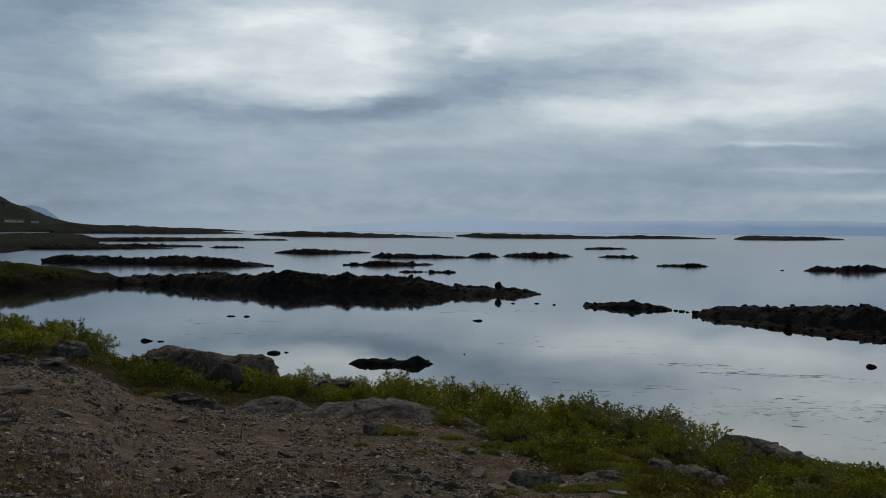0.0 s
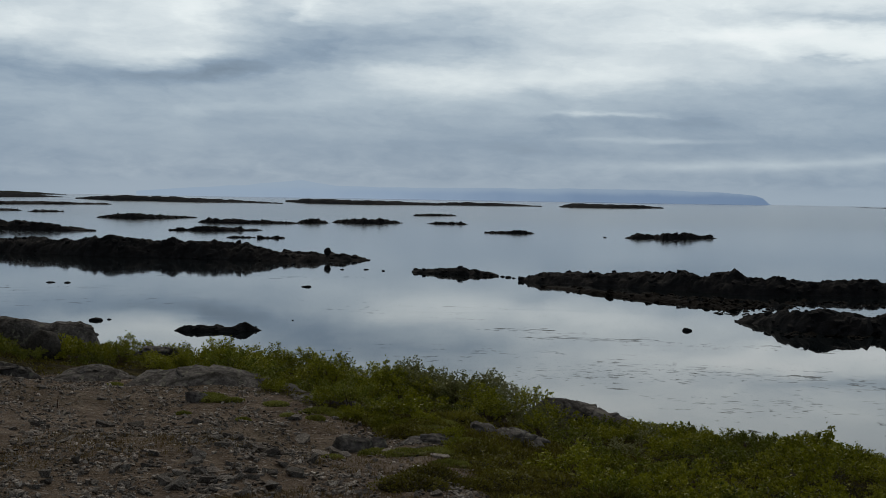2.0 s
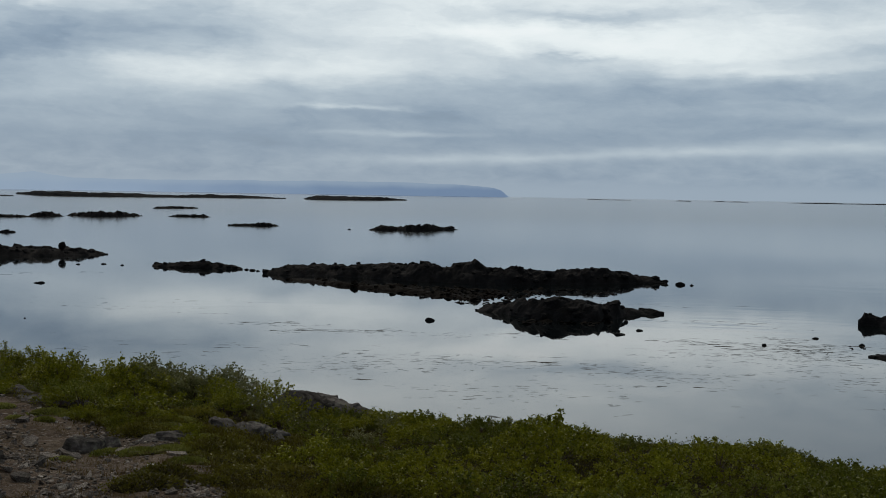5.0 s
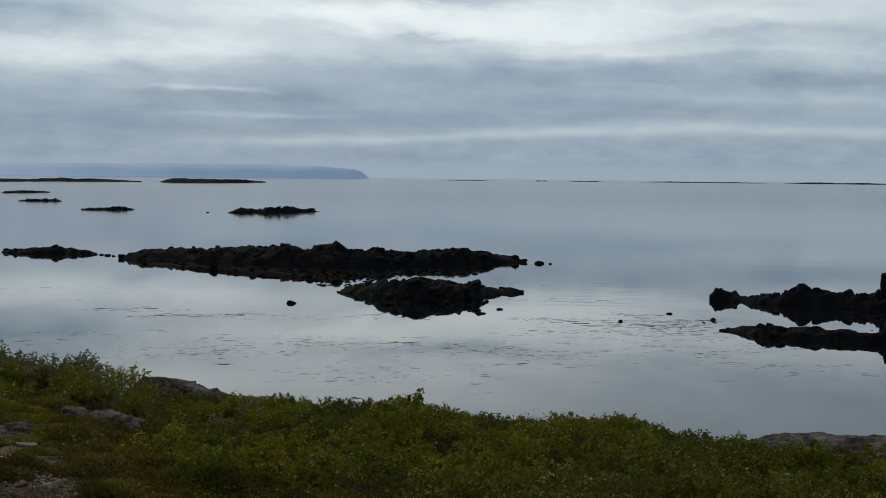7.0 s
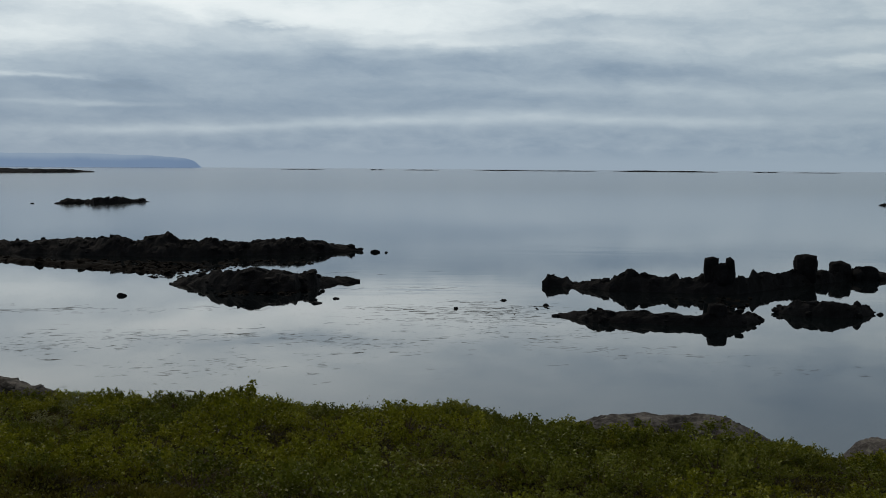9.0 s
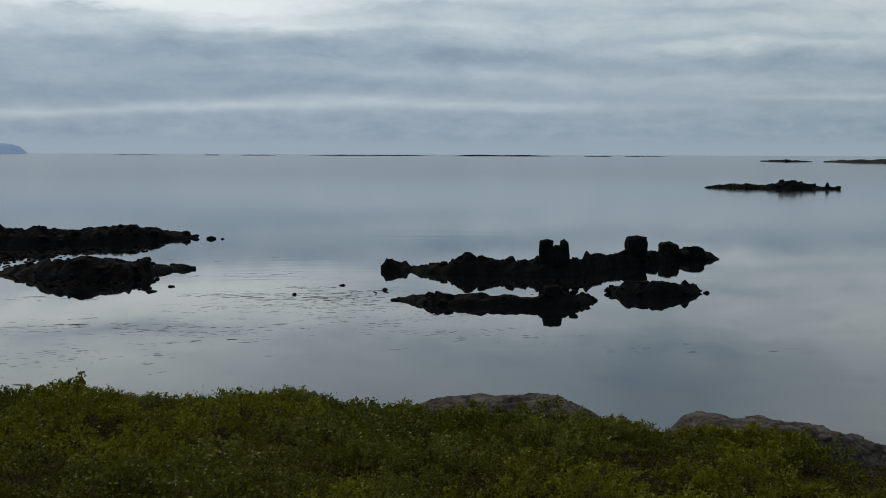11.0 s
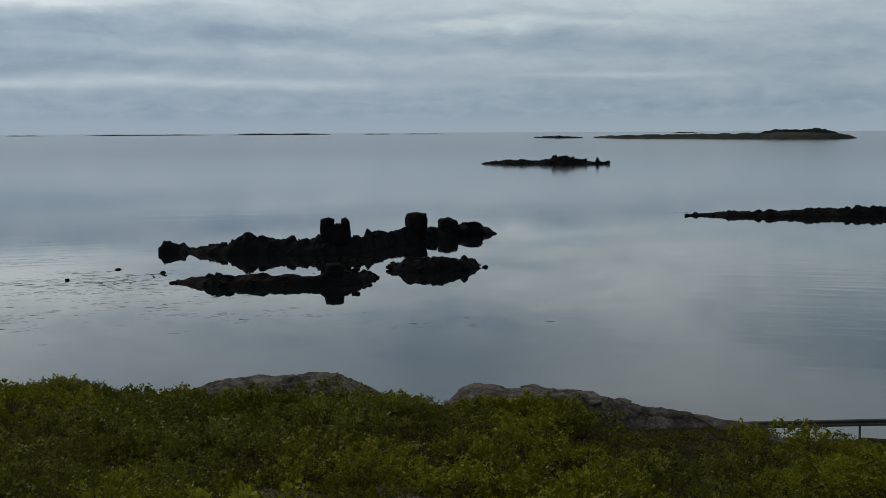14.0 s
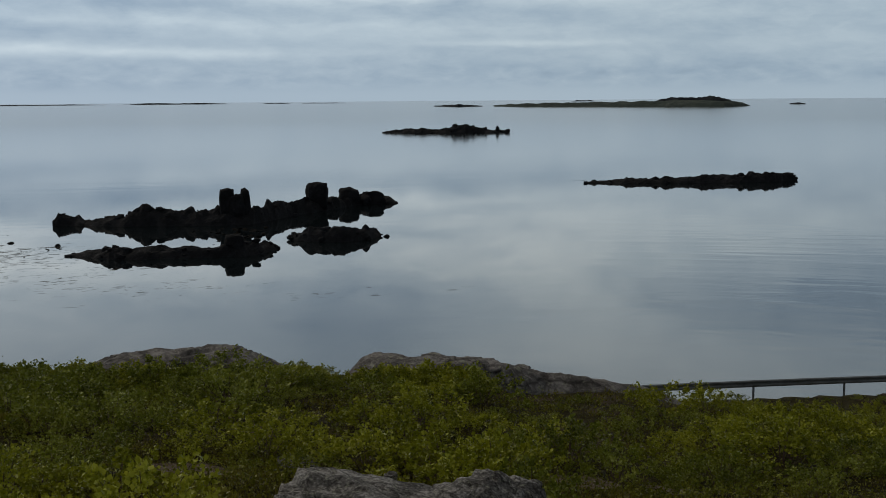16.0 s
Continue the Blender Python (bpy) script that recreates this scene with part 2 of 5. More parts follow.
STONE = rock_material("stone", (0.078, 0.069, 0.062), (0.225, 0.204, 0.184), (0.47, 0.44, 0.41), 6.0, 0.25, 0.85, 0, None, 0.62)
WILLOW = leaf_material("willow_leaf", (0.066, 0.074, 0.005), (0.235, 0.250, 0.011), (0.47, 0.475, 0.055))
SILVER = leaf_material("silver_leaf", (0.085, 0.092, 0.030), (0.215, 0.225, 0.075), (0.43, 0.44, 0.22))
MOSS_LEAF = leaf_material("moss_leaf", (0.12, 0.135, 0.022), (0.29, 0.31, 0.07), (0.50, 0.50, 0.19))
BIRCH = leaf_material("birch_leaf", (0.045, 0.057, 0.005), (0.150, 0.175, 0.014), (0.34, 0.36, 0.065))
HEATH = leaf_material("heath_leaf", (0.055, 0.046, 0.008), (0.165, 0.150, 0.020), (0.33, 0.31, 0.05))
CROWBERRY = leaf_material("crowberry_leaf", (0.055, 0.049, 0.008), (0.160, 0.150, 0.020), (0.33, 0.315, 0.05))
# olive leaf, darkened so that the gaps between shrubs look shaded
UNDER_SHADED = leaf_material("shaded_undergrowth_leaf", (0.038, 0.041, 0.003), (0.114, 0.121, 0.008), (0.25, 0.25, 0.03))
STRAW = leaf_material("straw", (0.10, 0.07, 0.03), (0.19, 0.14, 0.06), (0.30, 0.24, 0.12))
BARK = plain("bark", (0.09, 0.06, 0.045), 0.9)
ZINC = plain("galvanised_steel", (0.20, 0.22, 0.24), 0.5, 0.6, 0.2, 2.0)
# distance haze is mixed into both island colours, which turns them bluish grey
ISLAND = rock_material("hazed_island", (0.017, 0.019, 0.023), (0.024, 0.027, 0.032), (0.034, 0.038, 0.042), 0.02, spec=0.03)
GREEN_ISLAND = rock_material("hazed_grassy_island", (0.034, 0.044, 0.041), (0.054, 0.067, 0.060), (0.084, 0.098, 0.086), 0.02, spec=0.03)


def weed_material():
    """Weed just under the surface: half hidden by the water over it."""
    m, tr, bs = material("seaweed")
    bs.inputs["Base Color"].default_value, bs.inputs["Roughness"].default_value = (0.045, 0.040, 0.030, 1), 0.9
    ms, clear = tr.nodes.new("ShaderNodeMixShader"), tr.nodes.new("ShaderNodeBsdfTransparent")
    isl = tr.nodes.new("ShaderNodeNewGeometry").outputs["Random Per Island"]
    link(tr, ramp(tr, isl, [(0.0, grey(0.10)), (0.75, grey(0.42)), (1.0, grey(0.9))], "LINEAR"), ms.inputs[0])
    link(tr, clear.outputs[0], ms.inputs[1])
    link(tr, bs.outputs[0], ms.inputs[2])
    link(tr, ms.outputs[0], tr.nodes["Material Output"].inputs[0])
    return m


WEED = weed_material()
SHORE = rock_material("grassy_shore", (0.006, 0.0052, 0.0045), (0.011, 0.0095, 0.0078), (0.021, 0.018, 0.014), 0.3, 0, 0.85, 0, (3.0, (0.014, 0.020, 0.002), (0.050, 0.062, 0.005)), spec=0.02)
FAR_SHORE = rock_material("far_shore", (0.005, 0.005, 0.0048), (0.009, 0.0088, 0.008), (0.017, 0.0165, 0.014), 0.05, 0, 0.85, 0, (3.0, (0.013, 0.018, 0.012), (0.028, 0.036, 0.021)), spec=0.02)
# this colour is lightened to grey-green to stand for haze before the hill
HAZED_HILL = rock_material("hillside", (0.022, 0.027, 0.025), (0.036, 0.043, 0.038), (0.056, 0.064, 0.053), 0.012, spec=0.02)
MOSS = rock_material("moss", (0.035, 0.037, 0.008), (0.075, 0.077, 0.013), (0.14, 0.138, 0.03), 9.0)
WALL_WHITE = plain("white_wall", (0.75, 0.75, 0.72), 0.8, 0, 0.05)
ROOF_DARK = plain("dark_roof", (0.08, 0.07, 0.07), 0.8)


def water_material():
    m, tr, bs = material("sea_water")
    bs.inputs["Base Color"].default_value = (0.007, 0.011, 0.0125, 1)
    bs.inputs["Roughness"].default_value = 0.018
    bs.inputs["IOR"].default_value = 1.5
    co = tr.nodes.new("ShaderNodeTexCoord").outputs["Object"]
    sp, flow = tr.nodes.new("ShaderNodeSeparateXYZ"), tr.nodes.new("ShaderNodeCombineXYZ")
    link(tr, co, sp.inputs[0])
    x, y, _ = sp.outputs
    out = math_node(tr, "SQRT", math_node(tr, "ADD", math_node(tr, "MULTIPLY", x, x), math_node(tr, "MULTIPLY", y, y)))
    link(tr, ramp(tr, math_node(tr, "DIVIDE", out, 900.0, clamp=True), [(0.12, grey(0.016)), (0.28, grey(0.04)), (0.45, grey(0.08)), (1.0, grey(0.13))], "LINEAR"), bs.inputs["Roughness"])
    # wavelets run in long crests along the shore
    link(tr, math_node(tr, "MULTIPLY", math_node(tr, "ARCTAN2", x, y), 12.0), flow.inputs[0])
    link(tr, math_node(tr, "MULTIPLY", out, 0.33), flow.inputs[1])
    crest = noise_tex(tr, 1.0, 3, 0.55, 0.35, flow.outputs[0])
    calm = ramp(tr, noise_tex(tr, 0.016, 3, 0.5, 0.6, co), [(0.5, grey(0.03)), (0.64, grey(0.4))])
    for b, d, size in ((73, 92, 30), (73, 66, 20), (68, 150, 30), (74, 130, 40), (31.5, 205, 34), (35, 150, 22), (38, 235, 30)):
        dist = tr.nodes.new("ShaderNodeVectorMath")
        dist.operation = "DISTANCE"
        link(tr, co, dist.inputs[0])
        dist.inputs[1].default_value = (math.sin(radians(b)) * d, math.cos(radians(b)) * d, 0)
        calm = math_node(tr, "ADD", calm, ramp(tr, math_node(tr, "DIVIDE", dist.outputs["Value"], size, clamp=True), [(0.15, grey(0.9)), (1.0, grey(0.0))]))
    # gusts break the crests into patches
    gust = ramp(tr, noise_tex(tr, 0.22, 2, 0.5, 0.3, flow.outputs[0]), [(0.42, grey(0.45)), (0.58, grey(1.15))])
    bump(tr, bs, math_node(tr, "MULTIPLY", math_node(tr, "MULTIPLY", crest, calm), gust), 0.27, 0.08)
    return m


WATER = water_material()


def ground_material():
    """Trodden gravel and soil, with moss and heath where the 'green' layer says that it grows."""
    m, tr, bs = material("bank_ground")
    co = tr.nodes.new("ShaderNodeTexCoord").outputs["Object"]
    big, mid, fine = noise_tex(tr, 0.35, 5, 0.6, 0, co), noise_tex(tr, 3.0, 6, 0.65, 0, co), noise_tex(tr, 34, 8, 0.75, 0, co)
    v = math_node(tr, "ADD", math_node(tr, "MULTIPLY", mid, 0.5), math_node(tr, "MULTIPLY", fine, 0.5))
    soil = ramp(tr, v, [(0.36, (0.056, 0.040, 0.028)), (0.5, (0.165, 0.126, 0.094)), (0.62, (0.30, 0.248, 0.197))], "LINEAR")
    height = fine
    for size, share, seed in ((9.0, 0.7, 0.0), (19.0, 0.85, 3.0), (42.0, 0.85, 7.0)):
        pv = node(tr, "ShaderNodeTexVoronoi", Scale=size, Randomness=1.0)
        pv.feature = "F1"
        stretch = node(tr, "ShaderNodeMapping", Rotation=(0.0, 0.0, 0.5 + seed), Scale=(1.0, 1.7, 1.0), Location=(seed, seed * 2, 0.0))
        link(tr, mix(tr, 0.06, co, node_colour(tr, size * 0.5, co)), stretch.inputs["Vector"])
        link(tr, stretch.outputs[0], pv.inputs["Vector"])
        shade = tr.nodes.new("ShaderNodeSeparateColor")
        link(tr, pv.outputs["Color"], shade.inputs[0])
        tone = ramp(tr, shade.outputs[0], [(0.0, (0.045, 0.037, 0.033)), (0.35, (0.13, 0.107, 0.09)), (0.75, (0.29, 0.25, 0.222)), (1.0, (0.56, 0.52, 0.48))], "LINEAR")
        here = math_node(tr, "MULTIPLY", ramp(tr, pv.outputs["Distance"], [(0.28, grey(share)), (0.42, grey(0.0))], "LINEAR"), ramp(tr, math_node(tr, "ADD", shade.outputs[1], math_node(tr, "MULTIPLY", math_node(tr, "SUBTRACT", big, 0.5), 1.2)), [(0.42, grey(0.0)), (0.5, grey(1.0))], "LINEAR"))
        soil = mix(tr, here, soil, tone)
        height = math_node(tr, "ADD", height, math_node(tr, "MULTIPLY", here, 6.0 / size ** 0.7))
    soil = mix(tr, ramp(tr, big, [(0.5, grey(0)), (0.7, grey(0.4))]), soil, (0.090, 0.072, 0.040))
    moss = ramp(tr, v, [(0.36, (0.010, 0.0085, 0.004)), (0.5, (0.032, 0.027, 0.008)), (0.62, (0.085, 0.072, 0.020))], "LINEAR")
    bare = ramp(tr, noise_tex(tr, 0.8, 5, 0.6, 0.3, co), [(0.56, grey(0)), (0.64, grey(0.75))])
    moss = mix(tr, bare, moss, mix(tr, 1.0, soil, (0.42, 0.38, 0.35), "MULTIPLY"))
    at = tr.nodes.new("ShaderNodeAttribute")
    at.attribute_name = "green"
    edge = math_node(tr, "ADD", at.outputs["Fac"], math_node(tr, "MULTIPLY", math_node(tr, "SUBTRACT", mid, 0.5), 1.6))
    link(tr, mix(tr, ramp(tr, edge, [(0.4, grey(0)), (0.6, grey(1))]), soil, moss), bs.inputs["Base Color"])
    bs.inputs["Roughness"].default_value = 0.95
    bs.inputs["Specular IOR Level"].default_value = 0.08
    bump(tr, bs, height, 1.0, 0.022)
    return m


GROUND = ground_material()
# darker than the other outcrops: the shade on its near side is in the colour
SHADED_BOULDER = rock_material("shaded_boulder", (0.020, 0.018, 0.016), (0.048, 0.044, 0.040), (0.10, 0.092, 0.085), 5.0)
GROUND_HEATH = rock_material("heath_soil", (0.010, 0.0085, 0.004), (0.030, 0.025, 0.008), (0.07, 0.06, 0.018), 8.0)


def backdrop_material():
    m, tr, bs = material("hazed_mountain_glow")
    # the range glows by itself, with the blue haze of distance in its colour
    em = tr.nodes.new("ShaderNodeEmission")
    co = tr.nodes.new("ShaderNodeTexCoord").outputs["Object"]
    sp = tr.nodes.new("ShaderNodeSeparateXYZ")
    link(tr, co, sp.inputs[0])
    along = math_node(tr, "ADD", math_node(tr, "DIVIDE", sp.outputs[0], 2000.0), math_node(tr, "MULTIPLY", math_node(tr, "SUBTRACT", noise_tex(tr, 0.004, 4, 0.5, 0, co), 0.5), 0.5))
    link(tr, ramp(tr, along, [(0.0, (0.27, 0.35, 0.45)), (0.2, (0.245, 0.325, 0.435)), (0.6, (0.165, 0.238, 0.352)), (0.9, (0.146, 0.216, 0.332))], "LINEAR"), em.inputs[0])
    # cloud over the tops is painted in: they fade to the sky's colour
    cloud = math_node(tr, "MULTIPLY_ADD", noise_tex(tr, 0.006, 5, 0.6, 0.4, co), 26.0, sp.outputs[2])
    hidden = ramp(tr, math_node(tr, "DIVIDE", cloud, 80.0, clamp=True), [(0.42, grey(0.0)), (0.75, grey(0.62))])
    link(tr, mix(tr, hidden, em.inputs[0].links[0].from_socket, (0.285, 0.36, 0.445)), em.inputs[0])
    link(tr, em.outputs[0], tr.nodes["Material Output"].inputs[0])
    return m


HAZE_GLOW = backdrop_material()
# the cape glows too, in one flat blue that stands for haze
CAPE_HAZE = material("hazed_cape_glow")[0]
cape_glow = CAPE_HAZE.node_tree.nodes.new("ShaderNodeEmission")
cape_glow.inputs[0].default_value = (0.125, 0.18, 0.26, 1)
link(CAPE_HAZE.node_tree, cape_glow.outputs[0], CAPE_HAZE.node_tree.nodes["Material Output"].inputs[0])


# ---------------------------------------------------------------- making meshes
def at(bearing, distance, z=0.0):
    """The place at a bearing (degrees clockwise from straight ahead at the start) and a distance from the foot of the eye."""
    b = radians(bearing)
    return Vector((math.sin(b) * distance, math.cos(b) * distance, z))


def smooth(me, on=True):
    me.polygons.foreach_set("use_smooth", [on] * len(me.polygons))


def mesh_of(name, verts, faces, mat, shade=True):
    me = bpy.data.meshes.new(name)
    me.from_pydata([tuple(v) for v in verts], [], faces)
    me.materials.append(mat)
    smooth(me, shade)
    me.update()
    return me


def part(name, me, parent, label=""):
    ob = new(name, me)
    ob.parent = parent
    if label:
        ob["label"] = label
    return ob


def table(rows, k):
    return np.array([r[0] for r in rows]), np.array([r[k] for r in rows])


def lerp(rows, k, x):
    a, b = table(rows, k)
    return np.interp(x, a, b)


# ---------------------------------------------------------------- the bank
# bearing, distance of the brow, fall of the sight line over it (metres down per metre out)
BROW = [(-180, 400, 0.03), (-70, 400, 0.03), (-40, 60, 0.05), (-24, 28, 0.062), (-19.5, 26, 0.073), (-17.2, 25, 0.079), (-15.3, 24, 0.090), (-14.4, 24, 0.099), (-13.6, 24, 0.110), (-10, 23, 0.12), (-6, 22, 0.128), (-2, 22, 0.131), (2, 21, 0.144), (4.6, 20, 0.154), (7.2, 20, 0.154), (10, 19, 0.164), (13, 19, 0.176), (16, 18, 0.187), (20, 18, 0.191),
        (23, 17.5, 0.188), (26.5, 16.8, 0.188), (30, 16, 0.190), (34.5, 15.5, 0.195), (37, 15.5, 0.209), (39, 15.5, 0.211), (43, 16, 0.207), (46, 16, 0.209), (50.5, 16, 0.222), (52, 16, 0.217), (57, 16.5, 0.219), (60, 17, 0.229), (63, 17, 0.234), (66, 17.5, 0.241), (75, 18, 0.236), (80, 19, 0.232), (100, 60, 0.1), (130, 400, 0.03), (180, 400, 0.03)]
# bearing, distance at which the green begins
GREEN_FROM = [(-25, 19.5), (-19.5, 19.0), (-15, 18.0), (-10, 18.5), (-8, 18.5), (-4, 18.0), (0, 16.5), (3.5, 15.0), (7, 13.8), (9, 12.0), (11, 9.0), (13.5, 6.5), (16, 4.0), (20, 1.0), (90, 0.0)]
FOOT = -1.75


def bank_z(b, d):
    """Height of the ground, relative to the eye, for arrays of bearings and distances."""
    db, fall = lerp(BROW, 1, b), lerp(BROW, 2, b)
    zb = -db * fall
    s = np.clip(d / db, 0, 1)
    z = FOOT + (zb - FOOT) * s ** 1.05
    over = np.maximum(d - db, 0)
    down = zb - 0.75 * over * np.clip(over / 3.0, 0.2, 1)
    bench = np.where((b > 52) & (b < 100), -13.4 - np.maximum(d - 53.1 - (b - 62) * 0.44, 0) * 1.3, -19.0)
    bench = np.maximum(bench, -19.0)
    down = np.maximum(down, bench)
    z = np.where(d <= db, z, down)
    far_land = (np.abs(b - 20) > 90)
    return np.where(far_land & (d > 60), np.maximum(z, FOOT - 0.03 * d), z)


def ground_at(b, d):
    return float(bank_z(np.array([b]), np.array([d]))[0]) + EYE + lumps(*at(b, d).xy)


def lumps(x, y):
    d = math.hypot(x, y)
    if d > 40:
        return 0.0
    return 0.16 * noise.noise((x * 0.33, y * 0.33, 0.0)) + 0.06 * noise.noise((x * 1.1, y * 1.1, 5.0)) + 0.02 * noise.noise((x * 3.5, y * 3.5, 9.0))


# bare places in the heath: bearing, distance, half extents in degrees and metres
BARE = [(43.2, 9.1, 2.6, 0.40), (61.3, 9.95, 2.4, 0.28), (46.7, 11.0, 1.3, 0.26), (7.9, 13.3, 1.8, 0.5), (65.4, 10.3, 1.2, 0.2)]


def greenness(b, d):
    green = float(np.clip((d - lerp(GREEN_FROM, 1, b)) / 1.2 + 0.5, 0, 1))
    for bb, dd, wb, wd in BARE:
        q = ((b - bb) / wb) ** 2 + ((d - dd) / wd) ** 2
        green *= 1 - math.exp(-q * q)
    return green


def make_ground():
    fine = np.arange(-24, 81, 0.3)
    b = np.concatenate([np.arange(-180, -24, 6.0), fine, np.arange(84, 180, 6.0)])
    d = np.concatenate([[0.5, 1.5], np.arange(2.5, 28, 0.16), np.geomspace(28.5, 50, 14), np.arange(51, 66, 0.6), np.geomspace(67, 75, 3), np.geomspace(85, 4980, 22)])
    verts, green = [(0, 0, EYE + FOOT)], [0.0]
    for bb in b:
        zz = bank_z(np.full(d.shape, bb), d)
        for dd, z in zip(d, zz):
            p = at(bb, dd)
            g = greenness(bb, dd)
            verts.append((p.x, p.y, EYE + z + lumps(p.x, p.y)))
            green.append(g)
    n, k = len(b), len(d)
    faces = [(0, 1 + ((i + 1) % n) * k, 1 + i * k) for i in range(n)]
    for i in range(n):
        p, q = 1 + i * k, 1 + ((i + 1) % n) * k
        faces += [(p + j, q + j, q + j + 1, p + j + 1) for j in range(k - 1)]
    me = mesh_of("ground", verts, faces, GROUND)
    la = me.attributes.new("green", "FLOAT", "POINT")
    la.data.foreach_set("value", green)
    tagged(new("ground", me), "stony bank of gravel, soil and moss above the sea", "ground", kind="structure")


make_ground()


def make_sea():
    b = np.arange(0, 360, 4.0)
    d = np.array([20, 60, 200, 800, 2500, 4985.0])
    verts = [(*at(bb, dd).xy, 0.0) for bb in b for dd in d]
    n, k = len(b), len(d)
    faces = [(i * k + j, ((i + 1) % n) * k + j, ((i + 1) % n) * k + j + 1, i * k + j + 1) for i in range(n) for j in range(k - 1)]
    tagged(new("water", mesh_of("water", verts, faces, WATER)), "calm grey sea mirroring the cloudy sky", "water", kind="structure")


make_sea()


# ---------------------------------------------------------------- skerries and islands
def block(dist, pts):
    """Height of one broken block: level on top, lower in the joints between blocks."""
    p = pts[0]
    tall = noise.noise((p.x * 5.3, p.y * 5.3, 2.7)) + 0.45
    return tall * min(1.0, (dist[1] - dist[0]) / 0.16) ** 0.6


def ridge(stations, width, seed, rough=0.5, cell=3.0, steps=None, across=26, mat=None, name="rock", sub=0.6, blocky=0.5, steep=2.2, floor=None, step=0.35, wave=0.2, jagged=False):
    """A long rocky hump along stations of (bearing, distance, height); width is its half depth away from the eye."""
    b, d, h = (np.array([s[i] for s in stations], float) for i in range(3))
    run = np.concatenate([[0], np.cumsum(np.hypot(np.diff(np.radians(b)) * d[:-1], np.diff(d)))])
    length = run[-1]
    n = steps or int(np.clip(length / step, 30, 420))
    u = np.linspace(0, length, n)
    bb, dd, hh = np.interp(u, run, b), np.interp(u, run, d), np.interp(u, run, h)
    taper = np.clip(np.minimum(u, length - u) / max(length * 0.06, 0.5), 0.12, 1) ** 0.6
    verts = []
    for i in range(n):
        mid = at(bb[i], dd[i])
        out = mid.normalized()
        w = width * taper[i] * (0.75 + 0.5 * noise.noise((u[i] / (width * 2), seed, 0.3)))
        for j in range(across):
            v = -1 + 2 * j / (across - 1)
            p = mid + out * (v * w + w * 0.9)
            q = Vector((p.x / cell, p.y / cell, seed * 7.3))
            crown = max(0.0, 1 - abs(v) ** steep)
            large, small = noise.voronoi(q), noise.voronoi(q * 2.3)
            if jagged:
                lump = (block(*large) + 0.5 * block(*small)) * blocky
            else:
                lump = (large[0][1] - large[0][0] + 0.45 * (small[0][1] - small[0][0])) * blocky
            f = noise.fractal(q * 0.7, 0.8, 2.1, 4)
            z = hh[i] * crown * (0.92 + wave * f) + rough * crown ** 0.5 * (lump + 0.35 * f + 0.18 * noise.noise(q * 3.7)) * min(1, hh[i] / 1.2 + 0.15)
            side = 0.35 * cell * noise.noise(q * 0.9 + Vector((0, 0, 31)))
            foot = 0.0 if floor is None else floor(p.x, p.y)
            verts.append(p + out * side + Vector((0, 0, foot + z - sub * (abs(v) ** 4) - 0.05)))
    faces = [(i * across + j, (i + 1) * across + j, (i + 1) * across + j + 1, i * across + j + 1) for i in range(n - 1) for j in range(across - 1)]
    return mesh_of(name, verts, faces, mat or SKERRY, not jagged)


def rock_mesh(name, size, seed, mat, sub=3, rough=0.25, freq=1.2, flat=0.0, layers=0.0, boxy=0.0, craggy=0.0, facets=0, crust=0.0):
    """A boulder: a rounded block with broken faces, flattened where it lies."""
    bm = bmesh.new()
    bmesh.ops.create_icosphere(bm, subdivisions=sub, radius=1)
    s = Vector(size)
    off = Vector((seed * 3.1, seed * 1.7, seed * 0.9))
    rng = random.Random(int(seed * 17))
    cuts = [(Vector((rng.gauss(0, 1), rng.gauss(0, 1), rng.gauss(0.2, 0.8))).normalized(), rng.uniform(0.55, 0.85)) for _ in range(facets)]
    for v in bm.verts:
        c = v.co.normalized()
        if boxy:
            m = max(abs(c.x), abs(c.y), abs(c.z))
            c = c.lerp(c / m * 0.82, boxy)
        q = c * freq + off
        cells = noise.voronoi(q)[0]
        k = 1 + rough * (0.9 * noise.noise(q) + 0.8 * (cells[1] - cells[0] - 0.3) + 0.3 * noise.noise(q * 3.1) + 0.12 * noise.noise(q * 8)) + craggy * (0.5 * noise.noise(q * 4.3 + off) + 0.3 * noise.noise(q * 13))
        p = c * k
        for cut, depth in cuts:
            beyond = p.dot(cut) - depth
            if beyond > 0:
                p -= cut * beyond * 0.92
        if layers:
            p.z += 0.05 * math.sin((p.z + 0.25 * p.x + 0.1 * noise.noise(q * 2)) * layers)
            k2 = 1 + 0.05 * math.sin((p.z + 0.2 * p.x + 0.15 * noise.noise(q * 2)) * layers * 2.0)
            p.x *= k2
            p.y *= k2
        p = Vector((p.x * s.x, p.y * s.y, p.z * s.z))
        if crust:
            q = p * 9 + off
            cells = noise.voronoi(q)[0]
            p += c * crust * (noise.fractal(q, 0.7, 2.2, 4) + 1.1 * min(0.25, cells[1] - cells[0]))
        if flat and p.z < -s.z * flat:
            p.z = -s.z * flat
        v.co = p
    me = bpy.data.meshes.new(name)
    bm.to_mesh(me)
    bm.free()
    me.materials.append(mat)
    smooth(me)
    return me


ICO_BM = bmesh.new()
bmesh.ops.create_icosphere(ICO_BM, subdivisions=1, radius=1)
ICO_V = np.array([v.co[:] for v in ICO_BM.verts])
ICO_F = np.array([[v.index for v in f.verts] for f in ICO_BM.faces])
ICO_BM.free()


